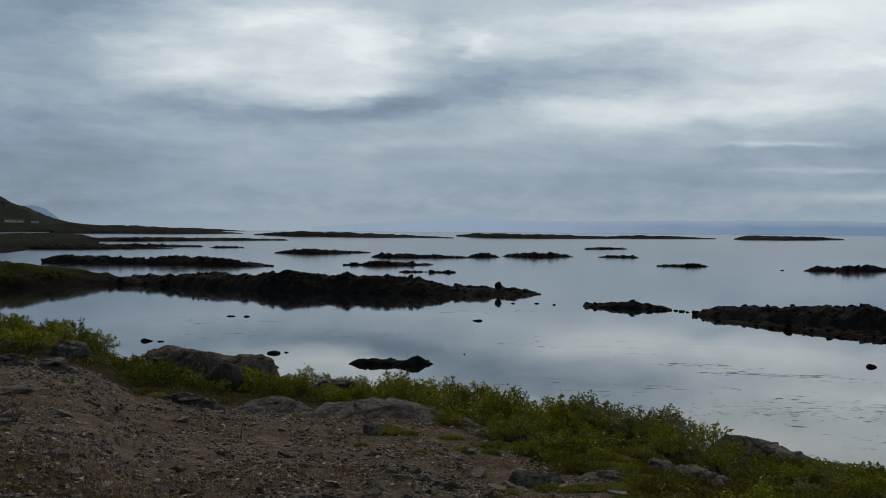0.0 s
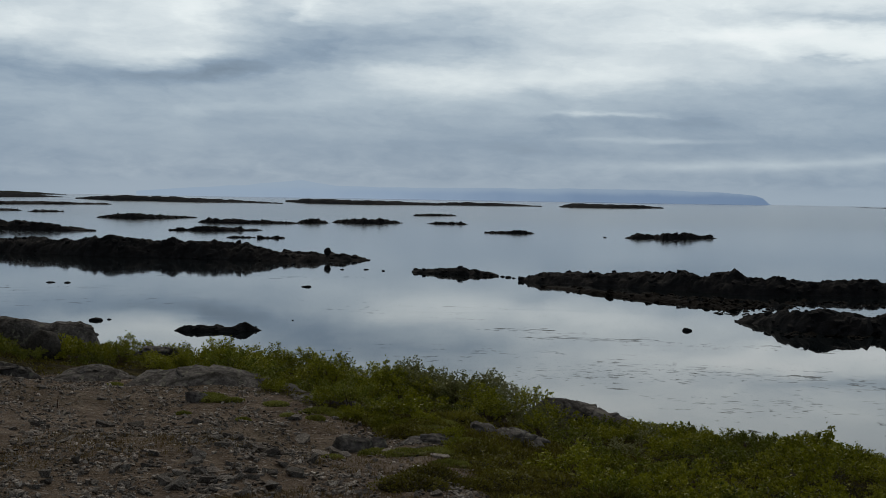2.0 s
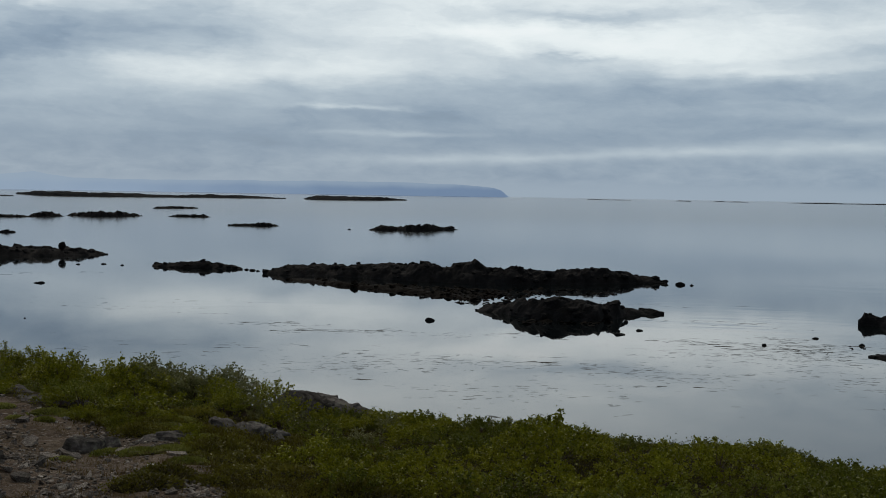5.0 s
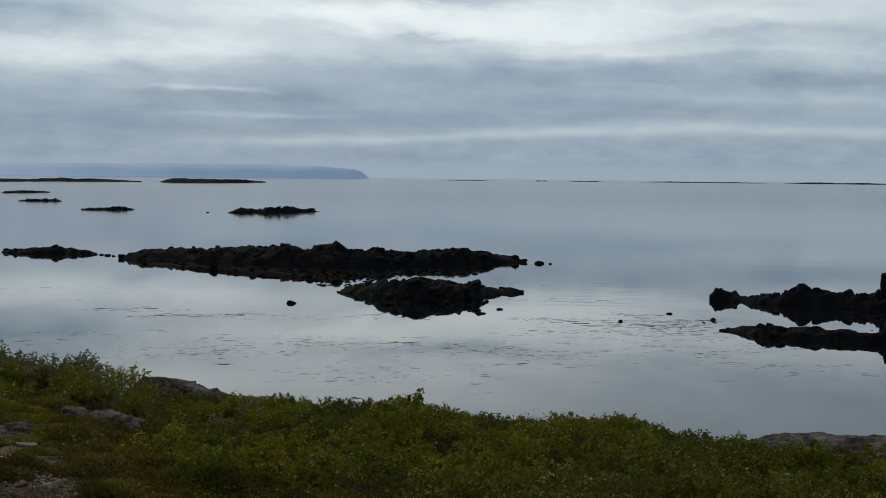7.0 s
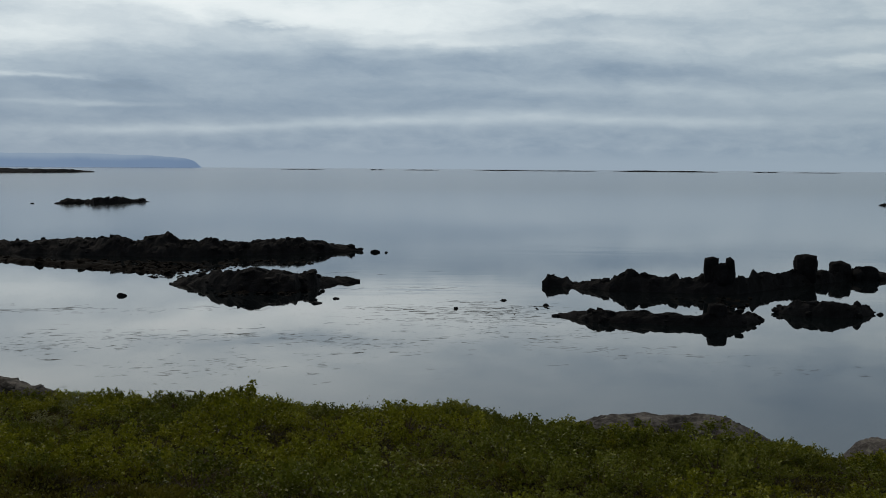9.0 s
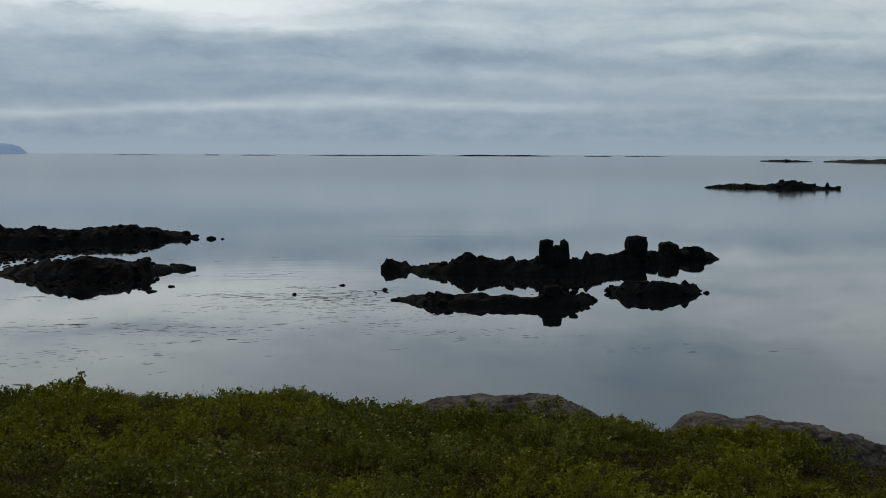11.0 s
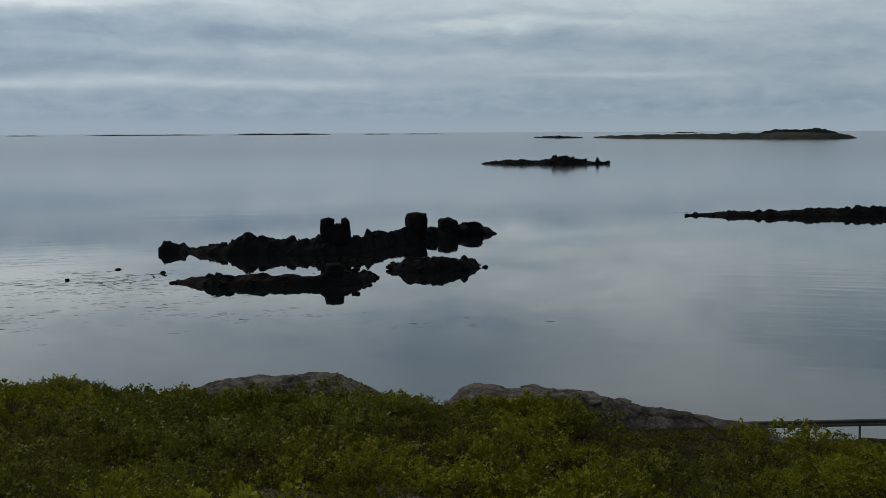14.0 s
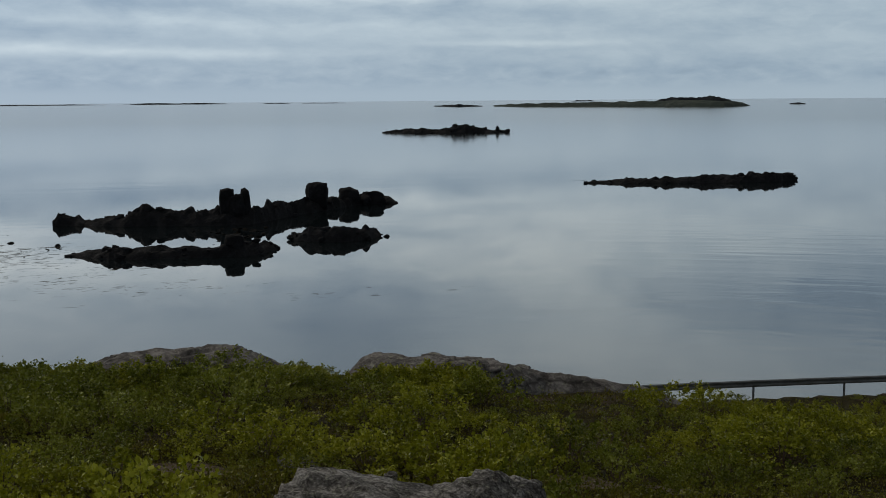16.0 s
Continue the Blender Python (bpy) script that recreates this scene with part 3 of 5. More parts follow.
def blocks(places, sizes, seed, name, mat, flat=(0.5, 0.9)):
    """Broken angular blocks, one at each place, joined into one mesh."""
    rng = np.random.default_rng(seed)
    vs, fs = [], []
    for k, (p, s) in enumerate(zip(places, sizes)):
        v = ICO_V * (1 + rng.normal(0, 0.15, (len(ICO_V), 1)))
        v = np.clip(v, -rng.uniform(0.6, 1.0, 3), rng.uniform(0.6, 1.0, 3)) * np.array([rng.uniform(0.8, 1.4), rng.uniform(0.8, 1.2), rng.uniform(*flat)]) * s
        r = np.array(Euler((rng.uniform(-0.4, 0.4), rng.uniform(-0.4, 0.4), rng.uniform(0, 6.28))).to_matrix())
        vs.append(v @ r.T + np.array(p))
        fs.append(ICO_F + k * len(ICO_V))
    return mesh_of(name, np.concatenate(vs).tolist(), np.concatenate(fs).tolist(), mat, False)


def rubble(me, count, lo, hi, seed, name="rubble", mat=None):
    rng = random.Random(seed)
    spots = [v.co for v in me.vertices if v.co.z > 0.05]
    sizes = [lo + (hi - lo) * rng.random() ** 2.2 for _ in range(count)]
    places = [rng.choice(spots) + Vector((0, 0, s * rng.uniform(-0.25, 0.15))) for s in sizes]
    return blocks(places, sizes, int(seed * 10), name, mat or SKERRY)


def skerry(label, pieces, extras=(), group="skerries", name="skerry"):
    """A skerry with one mesh for each ridge of rock that rises apart, and its separate blocks."""
    base = new(name)
    st = pieces[0]["stations"]
    base.location = at(st[len(st) // 2][0], st[len(st) // 2][1])
    for p in pieces:
        me = ridge(**p, jagged=True)
        run = abs(p["stations"][-1][0] - p["stations"][0][0]) * 0.0175 * p["stations"][0][1]
        c = min(p.get("cell", 3.0), 2.4)
        debris = rubble(me, int(min(110, 10 + run * 1.0)), 0.16 * c, 0.5 * c, p["seed"], mat=p.get("mat"))
        debris.transform(Matrix.Translation(-base.location))
        me.transform(Matrix.Translation(-base.location))
        part("ridge", me, base)
        part("rubble", debris, base, "loose broken blocks of black rock")["kind"] = "stuff"
    for kind, b, d, z, size, seed, kw in extras:
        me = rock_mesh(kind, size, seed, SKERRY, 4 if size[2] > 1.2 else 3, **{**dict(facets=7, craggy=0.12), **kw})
        ob = part(kind, me, base)
        ob.matrix_basis = Matrix.Translation(at(b, d, z) - base.location) @ pose(0, 0, 0, 0, 0, -b)
    return tagged(base, label, "skerry", group)


# the long ridge with the perched boulder
skerry("long black skerry with a boulder perched near its end", [
    dict(stations=[(-15.0, 347, 1.8), (-13.4, 346, 2.2), (-12.4, 340, 2.6), (-11.0, 329, 3.4), (-9.3, 322, 3.4), (-8.2, 316, 3.6), (-7.3, 313, 4.2), (-6.4, 310, 4.0), (-4.5, 308, 4.1), (-3.0, 303, 4.1),
                   (-1.8, 301, 3.3), (-0.9, 298, 3.5), (-0.1, 296, 2.1), (1.4, 295, 1.7), (3.4, 299, 1.0), (4.5, 303, 0.2)], width=9, seed=1.0, rough=0.95, cell=2.6)],
    [("boulder", 2.56, 301, 2.2, (0.95, 0.9, 1.0), 3, dict(rough=0.2)), ("boulder", -7.0, 318, 4.0, (3.2, 2.0, 1.1), 5, dict(rough=0.3))])
skerry("low black skerry with a knobbly back", [
    dict(stations=[(-17.8, 557, 1.5), (-17.1, 551, 3.2), (-15.5, 540, 3.0), (-14.8, 540, 2.9), (-13.5, 533, 2.1), (-12.0, 524, 3.4), (-11.4, 524, 2.8), (-10.9, 518, 3.4), (-9.9, 513, 2.8), (-8.9, 508, 1.2), (-7.7, 506, 0.4)],
         width=8, seed=2.0, rough=0.7, cell=2.6)], [("boulder", -12.0, 530, 2.6, (2.8, 2, 1.3), 8, dict(rough=0.25))])
# the broad skerry in the middle with its weedy foreshore
skerry("broad black skerry with humps and a weedy foreshore", [
    dict(stations=[(11.3, 238, 0.5), (12.3, 233, 1.2), (13.4, 233, 1.9), (14.5, 231, 1.7), (15.8, 229, 1.9), (16.9, 225, 2.4), (18.0, 223, 2.4), (19.1, 221, 2.9), (20.0, 219, 2.7), (20.4, 218, 2.9), (20.7, 218, 3.4), (21.0, 217, 3.7), (21.3, 217, 3.4), (21.6, 217, 2.6),
                   (21.9, 217, 2.4), (22.7, 219, 2.6), (24.0, 220, 2.1), (25.5, 222, 2.2), (26.5, 224, 2.5), (27.4, 226, 1.9), (28.3, 228, 1.3), (29.7, 230, 0.3)], width=6.5, seed=3.0, rough=0.8, cell=1.9),
    dict(stations=[(12.4, 222, 0.2), (14.0, 213, 0.5), (16.0, 203, 0.6), (17.5, 197, 0.6), (19.0, 192, 0.5), (20.3, 187, 0.4), (21.2, 183, 0.12)], width=5, seed=3.6, rough=0.3, cell=1.4, mat=WRACK)])


def foreshore(label, spots, seed, mat):
    """Low weedy stones left bare by the tide: bearing, distance, spread in degrees and metres, count, size."""
    rng = np.random.default_rng(seed)
    places, sizes = [], []
    for b, d, sb, sd, n, s in spots:
        for _ in range(n):
            places.append(at(b + rng.uniform(-sb, sb), d + rng.uniform(-sd, sd), rng.uniform(-0.12, 0.03)))
            sizes.append(s * rng.uniform(0.4, 1.2))
    tagged(new("tidal_stones", blocks(places, sizes, seed, "tidal_stones", mat, (0.14, 0.26))), label, "stones", kind="stuff")


foreshore("low brown weedy stones bared by the tide", [(17.2, 207, 1.2, 6, 90, 0.7), (18.8, 202, 1.6, 9, 150, 0.7), (20.4, 198, 1.4, 10, 150, 0.65), (21.6, 196, 1.0, 10, 100, 0.6), (22.8, 198, 1.2, 7, 70, 0.6), (25.0, 206, 2.5, 5, 60, 0.6),
                                                      (21.0, 183, 0.8, 4, 30, 0.5), (24.6, 156, 1.6, 3.5, 60, 0.5), (26.5, 157, 0.8, 4, 30, 0.5)], 61, WRACK)
foreshore("low brown weedy stones bared by the tide", [(44.8, 152, 1.2, 5, 24, 0.35), (46.6, 150, 0.8, 7, 40, 0.45), (37.6, 141, 1.0, 3, 12, 0.25), (45.6, 137, 1.0, 6, 30, 0.4)], 62, WRACK)
skerry("black block skerry with a low finger of rock", [
    dict(stations=[(21.1, 168, 0.2), (22.0, 166, 0.8), (23.0, 162, 1.8), (23.6, 160, 2.2), (24.8, 158, 2.4), (26.6, 158, 2.4), (26.9, 160, 1.5), (27.5, 162, 1.4), (27.8, 165, 0.7), (28.6, 168, 0.55), (29.6, 170, 0.25)], width=5, seed=5.0, rough=0.8, cell=1.8)])
skerry("small low black skerry off the point", [
    dict(stations=[(6.4, 259, 0.25), (7.4, 255, 0.9), (8.6, 253, 1.0), (9.4, 252, 1.0), (10.4, 249, 0.2)], width=4, seed=6.0, rough=0.7, cell=1.8)])
# the skerry of pillars
skerry("black skerry with upright rock pillars like ruined towers", [
    dict(stations=[(37.95, 166, 0.8), (38.25, 166, 1.1), (39.1, 165, 0.9), (39.3, 165, 0.25), (39.7, 164, 0.8), (40.4, 163, 0.65), (41.0, 162, 1.2), (41.8, 162, 2.2), (42.3, 162, 2.0), (43.0, 161, 1.9), (43.4, 161, 1.5),
                   (43.9, 161, 2.0), (44.7, 160, 1.4), (45.3, 160, 1.8), (46.7, 161, 1.9), (47.3, 164, 2.2), (48.5, 171, 1.7), (49.1, 174, 1.7), (50.2, 179, 1.3), (51.6, 187, 1.1), (52.0, 188, 1.6), (52.7, 189, 0.9), (53.3, 189, 0.1)],
         width=3.6, seed=7.0, rough=0.75, cell=1.5)],
    [("pillar", 45.55, 162.5, 2.4, (1.12, 1.2, 2.55), 21, dict(rough=0.14, boxy=0.72, facets=0, craggy=0.10)), ("pillar", 46.36, 162.2, 2.2, (0.66, 0.9, 2.65), 22, dict(rough=0.18, boxy=0.35, facets=2, craggy=0.12)), ("boulder", 46.0, 161.8, 2.2, (1.3, 1.0, 1.8), 30, dict(rough=0.2, facets=2)),
     ("pillar", 49.62, 179, 2.0, (1.72, 1.5, 2.3), 23, dict(rough=0.2, boxy=0.5, facets=0, craggy=0.10)), ("pillar", 51.05, 187, 1.2, (1.75, 1.3, 1.6), 24, dict(rough=0.2, boxy=0.4, facets=0, craggy=0.08)),
     ("boulder", 52.2, 189, 0.7, (1.7, 1.3, 1.5), 25, dict(rough=0.3)), ("boulder", 51.75, 188, 0.6, (1.0, 1.0, 1.1), 26, dict(rough=0.3)),
     ("boulder", 38.25, 167, 0.6, (0.6, 0.7, 1.0), 27, dict(rough=0.35)), ("boulder", 41.9, 164, 1.7, (1.1, 1.0, 1.1), 28, dict(rough=0.35)), ("boulder", 43.9, 163, 1.5, (1.0, 1.0, 0.9), 29, dict(rough=0.35))])
skerry("low black skerry in front of the pillars", [
    dict(stations=[(38.4, 133, 0.15), (39.2, 132, 0.4), (40.3, 129, 0.85), (41.8, 128, 1.0), (43.3, 128, 0.95), (44.5, 128, 0.9), (45.2, 128, 0.95), (45.35, 128, 1.2), (46.25, 128, 1.3), (46.45, 128.5, 1.2), (47.1, 130, 0.9), (47.9, 134, 0.2)], width=2.4, seed=8.0, rough=0.5, cell=1.3)],
    [("boulder", 45.85, 129.5, 0.9, (1.15, 1.0, 1.45), 38, dict(rough=0.16, boxy=0.7, facets=0, craggy=0.1))])
skerry("rounded black skerry with two small horns", [
    dict(stations=[(48.35, 142, 0.3), (48.7, 141, 0.95), (49.2, 140, 1.45), (50.3, 139, 1.5), (50.8, 139, 1.25), (51.4, 140, 1.2), (51.9, 141, 1.2), (52.1, 142, 0.9), (52.5, 143.5, 0.25)], width=2.6, seed=9.0, rough=0.5, cell=1.4)],
    [("boulder", 51.8, 142.5, 1.1, (0.42, 0.4, 0.5), 33, dict(rough=0.2, facets=0, craggy=0.0))])
skerry("slender dark skerry with a knob at one end", [
    dict(stations=[(52.6, 563, 0.3), (53.2, 560, 1.0), (54.4, 556, 2.0), (55.0, 555, 1.2), (56.0, 550, 3.0), (56.4, 549, 4.3), (56.75, 553, 2.8), (57.3, 553, 1.6), (57.7, 552, 1.0), (58.4, 556, 0.8)], width=6, seed=10.0, rough=0.9, cell=2.6)],
    [("boulder", 57.87, 556, 1.6, (1.2, 1.2, 1.6), 35, dict(rough=0.3)), ("boulder", 58.35, 558, 0.8, (1.2, 1.2, 0.9), 36, dict(rough=0.3)), ("boulder", 57.3, 556, 1.2, (1.3, 1.2, 1.0), 37, dict(rough=0.3))])
skerry("long flat skerry of broken black stones", [
    dict(stations=[(61.9, 231, 0.15), (63.5, 231, 0.6), (65.3, 231, 0.85), (67.0, 232, 1.1), (68.5, 234, 1.1), (70.2, 238, 1.45), (70.8, 241, 1.2), (71.2, 243, 0.3)], width=3.5, seed=11.0, rough=0.65, cell=1.6, blocky=0.5)])

# the row of small skerries further out
for i, (label, st, w) in enumerate([
        ("thin black skerry far out", [(-7.5, 755, 0.9), (-6.2, 731, 3.2), (-5.2, 740, 1.8), (-3.5, 778, 0.5)], 6),
        ("thin black skerry with a humped end", [(-3.1, 665, 1.0), (-2.5, 655, 2.4), (-1.0, 658, 1.5), (1.0, 661, 0.5)], 5),
        ("small humped black islet far out", [(1.3, 675, 0.9), (1.8, 676, 2.2), (2.4, 681, 1.0)], 5),
        ("low broad black islet far out", [(2.9, 698, 0.9), (3.6, 688, 1.9), (4.2, 679, 2.5), (5.0, 690, 2.2), (5.7, 703, 0.8)], 6),
        ("thread of black rock just awash", [(-4.4, 524, 0.4), (-2.8, 521, 1.7), (-1.6, 526, 0.9), (-0.6, 534, 0.4)], 4),
        ("thread of black rock just awash", [(-1.8, 445, 0.3), (-1.3, 446, 0.5), (-0.9, 447, 0.3)], 2),
        ("thread of black rock just awash", [(-0.5, 442, 0.3), (0.0, 443, 0.45), (0.4, 444, 0.3)], 2),
        ("flat black islet far out", [(6.6, 960, 1.0), (7.4, 970, 1.4), (8.2, 982, 0.8)], 6),
        ("flat black islet far out", [(7.3, 700, 0.7), (8.0, 698, 1.1), (8.7, 697, 0.7)], 4),
        ("thread of black rock with a knob", [(9.9, 544, 0.4), (10.8, 543, 0.8), (11.3, 543, 1.4), (11.8, 545, 0.4)], 3),
        ("black crag with ragged blocks", [(16.3, 508, 0.6), (16.6, 508, 1.6), (17.4, 512, 0.9), (17.8, 502, 2.6), (18.3, 508, 1.9), (19.0, 516, 2.0), (19.4, 520, 0.8), (19.8, 527, 1.4), (20.0, 529, 0.4)], 4),
        ("long thin spit of dark rock", [(-20.0, 1290, 2.5), (-13.9, 1309, 4.0), (-10.0, 1400, 3.0), (-7.3, 1451, 1.2)], 15),
        ("thin spit of dark rock", [(-19.0, 900, 2.0), (-13.9, 946, 2.3), (-11.0, 970, 1.0)], 9),
        ("thread of black rock just awash", [(-10.4, 928, 0.8), (-9.8, 930, 1.0), (-9.2, 936, 0.6)], 6)]):
    st = [(st[0][0] - 0.2, st[0][1], 0.08)] + st + [(st[-1][0] + 0.2, st[-1][1], 0.08)]
    skerry(label, [dict(stations=st, width=w, seed=40.0 + i, rough=1.0, cell=2.2 if st[0][1] < 800 else 5, steps=90, across=16)])

# single stones that stand out of the water: bearing, distance, half width, height
for b, d, w, h in [(-7.7, 159, 0.85, 0.45), (-7.1, 160, 0.3, 0.12), (1.6, 215, 1.0, 0.35), (18.95, 155, 0.65, 0.5), (-13.3, 178, 0.9, 0.5), (-12.7, 177, 0.5, 0.2), (3.2, 265, 0.5, 0.25), (4.3, 266, 0.6, 0.25),
                   (10.55, 249, 0.6, 0.3), (10.85, 247, 0.75, 0.45), (11.1, 245, 0.4, 0.3), (30.3, 228, 1.0, 0.6), (30.8, 227, 0.35, 0.3), (27.9, 158, 0.5, 0.3), (27.6, 144, 0.7, 0.25), (28.5, 149, 0.45, 0.2),
                   (38.15, 143, 0.42, 0.3), (36.2, 148, 0.45, 0.2), (52.75, 144, 0.45, 0.3), (5.1, 262, 0.35, 0.2), (15.2, 510, 0.8, 0.4), (-9.6, 225, 0.8, 0.2), (-8.9, 224, 0.6, 0.22), (1.0, 158, 0.12, 0.08),
                   (34.0, 139, 0.3, 0.2)]:
    ob = new("sea_stone", rock_mesh("sea_stone", (w, w * 0.8, h * 0.75 + 0.05), 50 + b, SKERRY, 3, 0.3, facets=5))
    ob.matrix_basis = Matrix.Translation(at(b, d, 0.0))
    tagged(ob, "single wet black stone standing out of the sea", "stone", "stones in the water")
skerry("small low black skerry close to the shore", [
    dict(stations=[(-4.3, 146, 0.1), (-3.9, 146, 0.5), (-3.3, 145, 0.7), (-2.4, 145, 0.55), (-1.6, 144, 0.65), (-1.15, 146, 0.95), (-0.75, 146, 0.5), (-0.4, 146, 0.05)], width=1.6, seed=60.0, rough=0.45, cell=0.9)])


def island(label, stations, width, seed, mat, rough=1.5, cell=14, name="island"):
    me = ridge(stations, width, seed, rough, cell, 140, 14, mat, name, 0.5, 0.2)
    st = stations[len(stations) // 2]
    base = at(st[0], st[1])
    me.transform(Matrix.Translation(-base))
    ob = new(name, me)
    ob.location = base
    return tagged(ob, label, "island", "islands")


island("low dark island on the horizon", [(-17.5, 2500, 8), (-14.0, 2555, 11), (-12.5, 2500, 12), (-10.7, 2600, 8), (-9.1, 2750, 1.0)], 60, 70, ISLAND)
island("long low dark island far out", [(-8.6, 2328, 2), (-7.0, 2027, 8.5), (-5.3, 2006, 8.5), (-3.3, 1893, 6.5), (-1.7, 1968, 4), (0.5, 1872, 1.0)], 50, 71, ISLAND)
island("long low dark island far out", [(0.6, 2284, 2), (1.7, 1987, 8), (4.4, 1936, 7), (7.5, 2014, 3.5), (8.5, 2083, 5.2), (10.0, 2069, 5.2), (12.3, 2094, 1.2)], 50, 72, ISLAND)
island("dark island with a steep end", [(13.1, 2051, 1.5), (13.7, 1968, 7), (15.5, 1978, 6.5), (16.8, 2068, 5), (17.8, 2137, 1.5)], 45, 73, ISLAND)
island("green grassy island with a wooded top", [(57.7, 2002, 1.5), (59.1, 1858, 5.5), (60.9, 1813, 6), (62.7, 1771, 7), (65.0, 1724, 8), (65.7, 1709, 9), (68.0, 1669, 8.5), (68.6, 1737, 6.5), (69.1, 1814, 1.2)], 60, 74, GREEN_ISLAND)
island("dark thicket on the island's top", [(64.9, 1760, 8), (65.4, 1755, 13.5), (66.5, 1740, 14), (67.8, 1725, 13.5), (68.3, 1740, 8)], 18, 75, ISLAND, 0.9, 10, "far_thicket")
island("small dark islet beside the green island", [(55.0, 2092, 1), (56.1, 1947, 4.2), (57.2, 2021, 1)], 30, 76, ISLAND)
island("small dark islet far out", [(70.8, 2077, 1.2), (71.2, 2070, 3), (71.5, 2062, 1.2)], 20, 77, ISLAND)
for i, (b0, b1, h) in enumerate([(26.0, 28.0, 2.0), (30.0, 30.7, 3.0), (31.6, 33.2, 2.5), (34.7, 40.4, 3.2), (41.1, 45.8, 5.5), (47.2, 48.5, 3.0), (49.0, 51.0, 2.0), (61.2, 62.4, 4.0)]):
    m = (b0 + b1) / 2
    island("faint low island on the horizon", [(b0, 3600, 0.3), ((b0 + m) / 2, 3600, h * 0.8), (m, 3600, h * 0.5), ((m + b1) / 2, 3600, h * 0.7), (b1, 3600, 0.3)], 40, 80 + i, ISLAND)


# the coast that runs away on one side: a grassy tongue, flat shore and a hillside
def hill(name, label, stations, width, seed, mat, rough, cell, category="hill"):
    me = ridge(stations, width, seed, rough, cell, 160, 24, mat, name, 0.5, 0.25)
    st = stations[len(stations) // 2]
    base = at(st[0], st[1])
    me.transform(Matrix.Translation(-base))
    ob = new(name, me)
    ob.location = base
    return tagged(ob, label, category, kind="structure")


hill("shore_tongue", "grassy tongue of low shore with a brown edge", [(-30, 300, 8), (-24, 315, 8), (-20.1, 328, 6.6), (-18.2, 335, 5.8), (-16.8, 338, 4.4), (-15.8, 341, 3.2), (-15.0, 344, 2.4), (-14.0, 346, 1.2)], 24, 90, SHORE, 1.3, 5, "shore")
hill("shore_flat", "dark flat shore running out into the sea", [(-40, 700, 9), (-26, 720, 8.5), (-20.5, 740, 8), (-19.0, 800, 7.5), (-18.0, 900, 7), (-17.0, 1000, 6), (-16.2, 1040, 4), (-15.4, 1080, 1.0)], 820, 91, FAR_SHORE, 3.0, 40, "shore")
hill("shore_spit", "thin dark spit reaching out from the shore", [(-18.6, 860, 2.2), (-17.4, 850, 2.0), (-15.5, 860, 1.8), (-14.0, 870, 1.4), (-12.2, 880, 0.4)], 14, 94, FAR_SHORE, 1.2, 6, "shore")
hill("shore_plain", "far green coastal plain below the hill", [(-45, 2500, 30), (-26, 2700, 24), (-19.5, 2900, 22), (-16.7, 3200, 20), (-14.8, 3500, 16), (-11.0, 3800, 8), (-9.0, 4000, 1.5)], 260, 92, FAR_SHORE, 5.0, 60, "shore")
hill("hillside", "brown hillside falling to the sea", [(-60, 3600, 700), (-36, 3600, 420), (-24, 3700, 190), (-19.6, 3800, 104), (-18.1, 3900, 58), (-16.7, 4000, 26), (-14.8, 4100, 12), (-12.0, 4200, 2)], 420, 93, HAZED_HILL, 10.0, 150)


def house(b, d, z, w, h, deep):
    base = new("farmhouse")
    base.matrix_basis = Matrix.Translation(at(b, d, z)) @ pose(0, 0, 0, 0, 0, -b)
    x, y = w / 2, deep / 2
    part("wall", mesh_of("wall", [(-x, -y, 0), (x, -y, 0), (x, y, 0), (-x, y, 0), (-x, -y, h), (x, -y, h), (x, y, h), (-x, y, h)],
                         [(0, 1, 5, 4), (1, 2, 6, 5), (2, 3, 7, 6), (3, 0, 4, 7), (4, 5, 6, 7)], WALL_WHITE, False), base)
    e = 0.4
    part("roof", mesh_of("roof", [(-x - e, -y - e, h), (x + e, -y - e, h), (x + e, y + e, h), (-x - e, y + e, h), (-x - e, 0, h + deep * 0.35), (x + e, 0, h + deep * 0.35)],
                         [(0, 1, 5, 4), (2, 3, 4, 5), (1, 2, 5), (3, 0, 4), (0, 3, 2, 1)], ROOF_DARK, False), base)
    return tagged(base, "far white farmhouse with a dark roof", "house", "farmhouses")


house(-19.2, 2870, 21, 15, 5, 9)
house(-18.95, 2880, 21, 9, 5, 9)
house(-18.7, 2890, 21, 14, 4.5, 9)
house(-18.1, 2940, 20, 16, 3.5, 9)


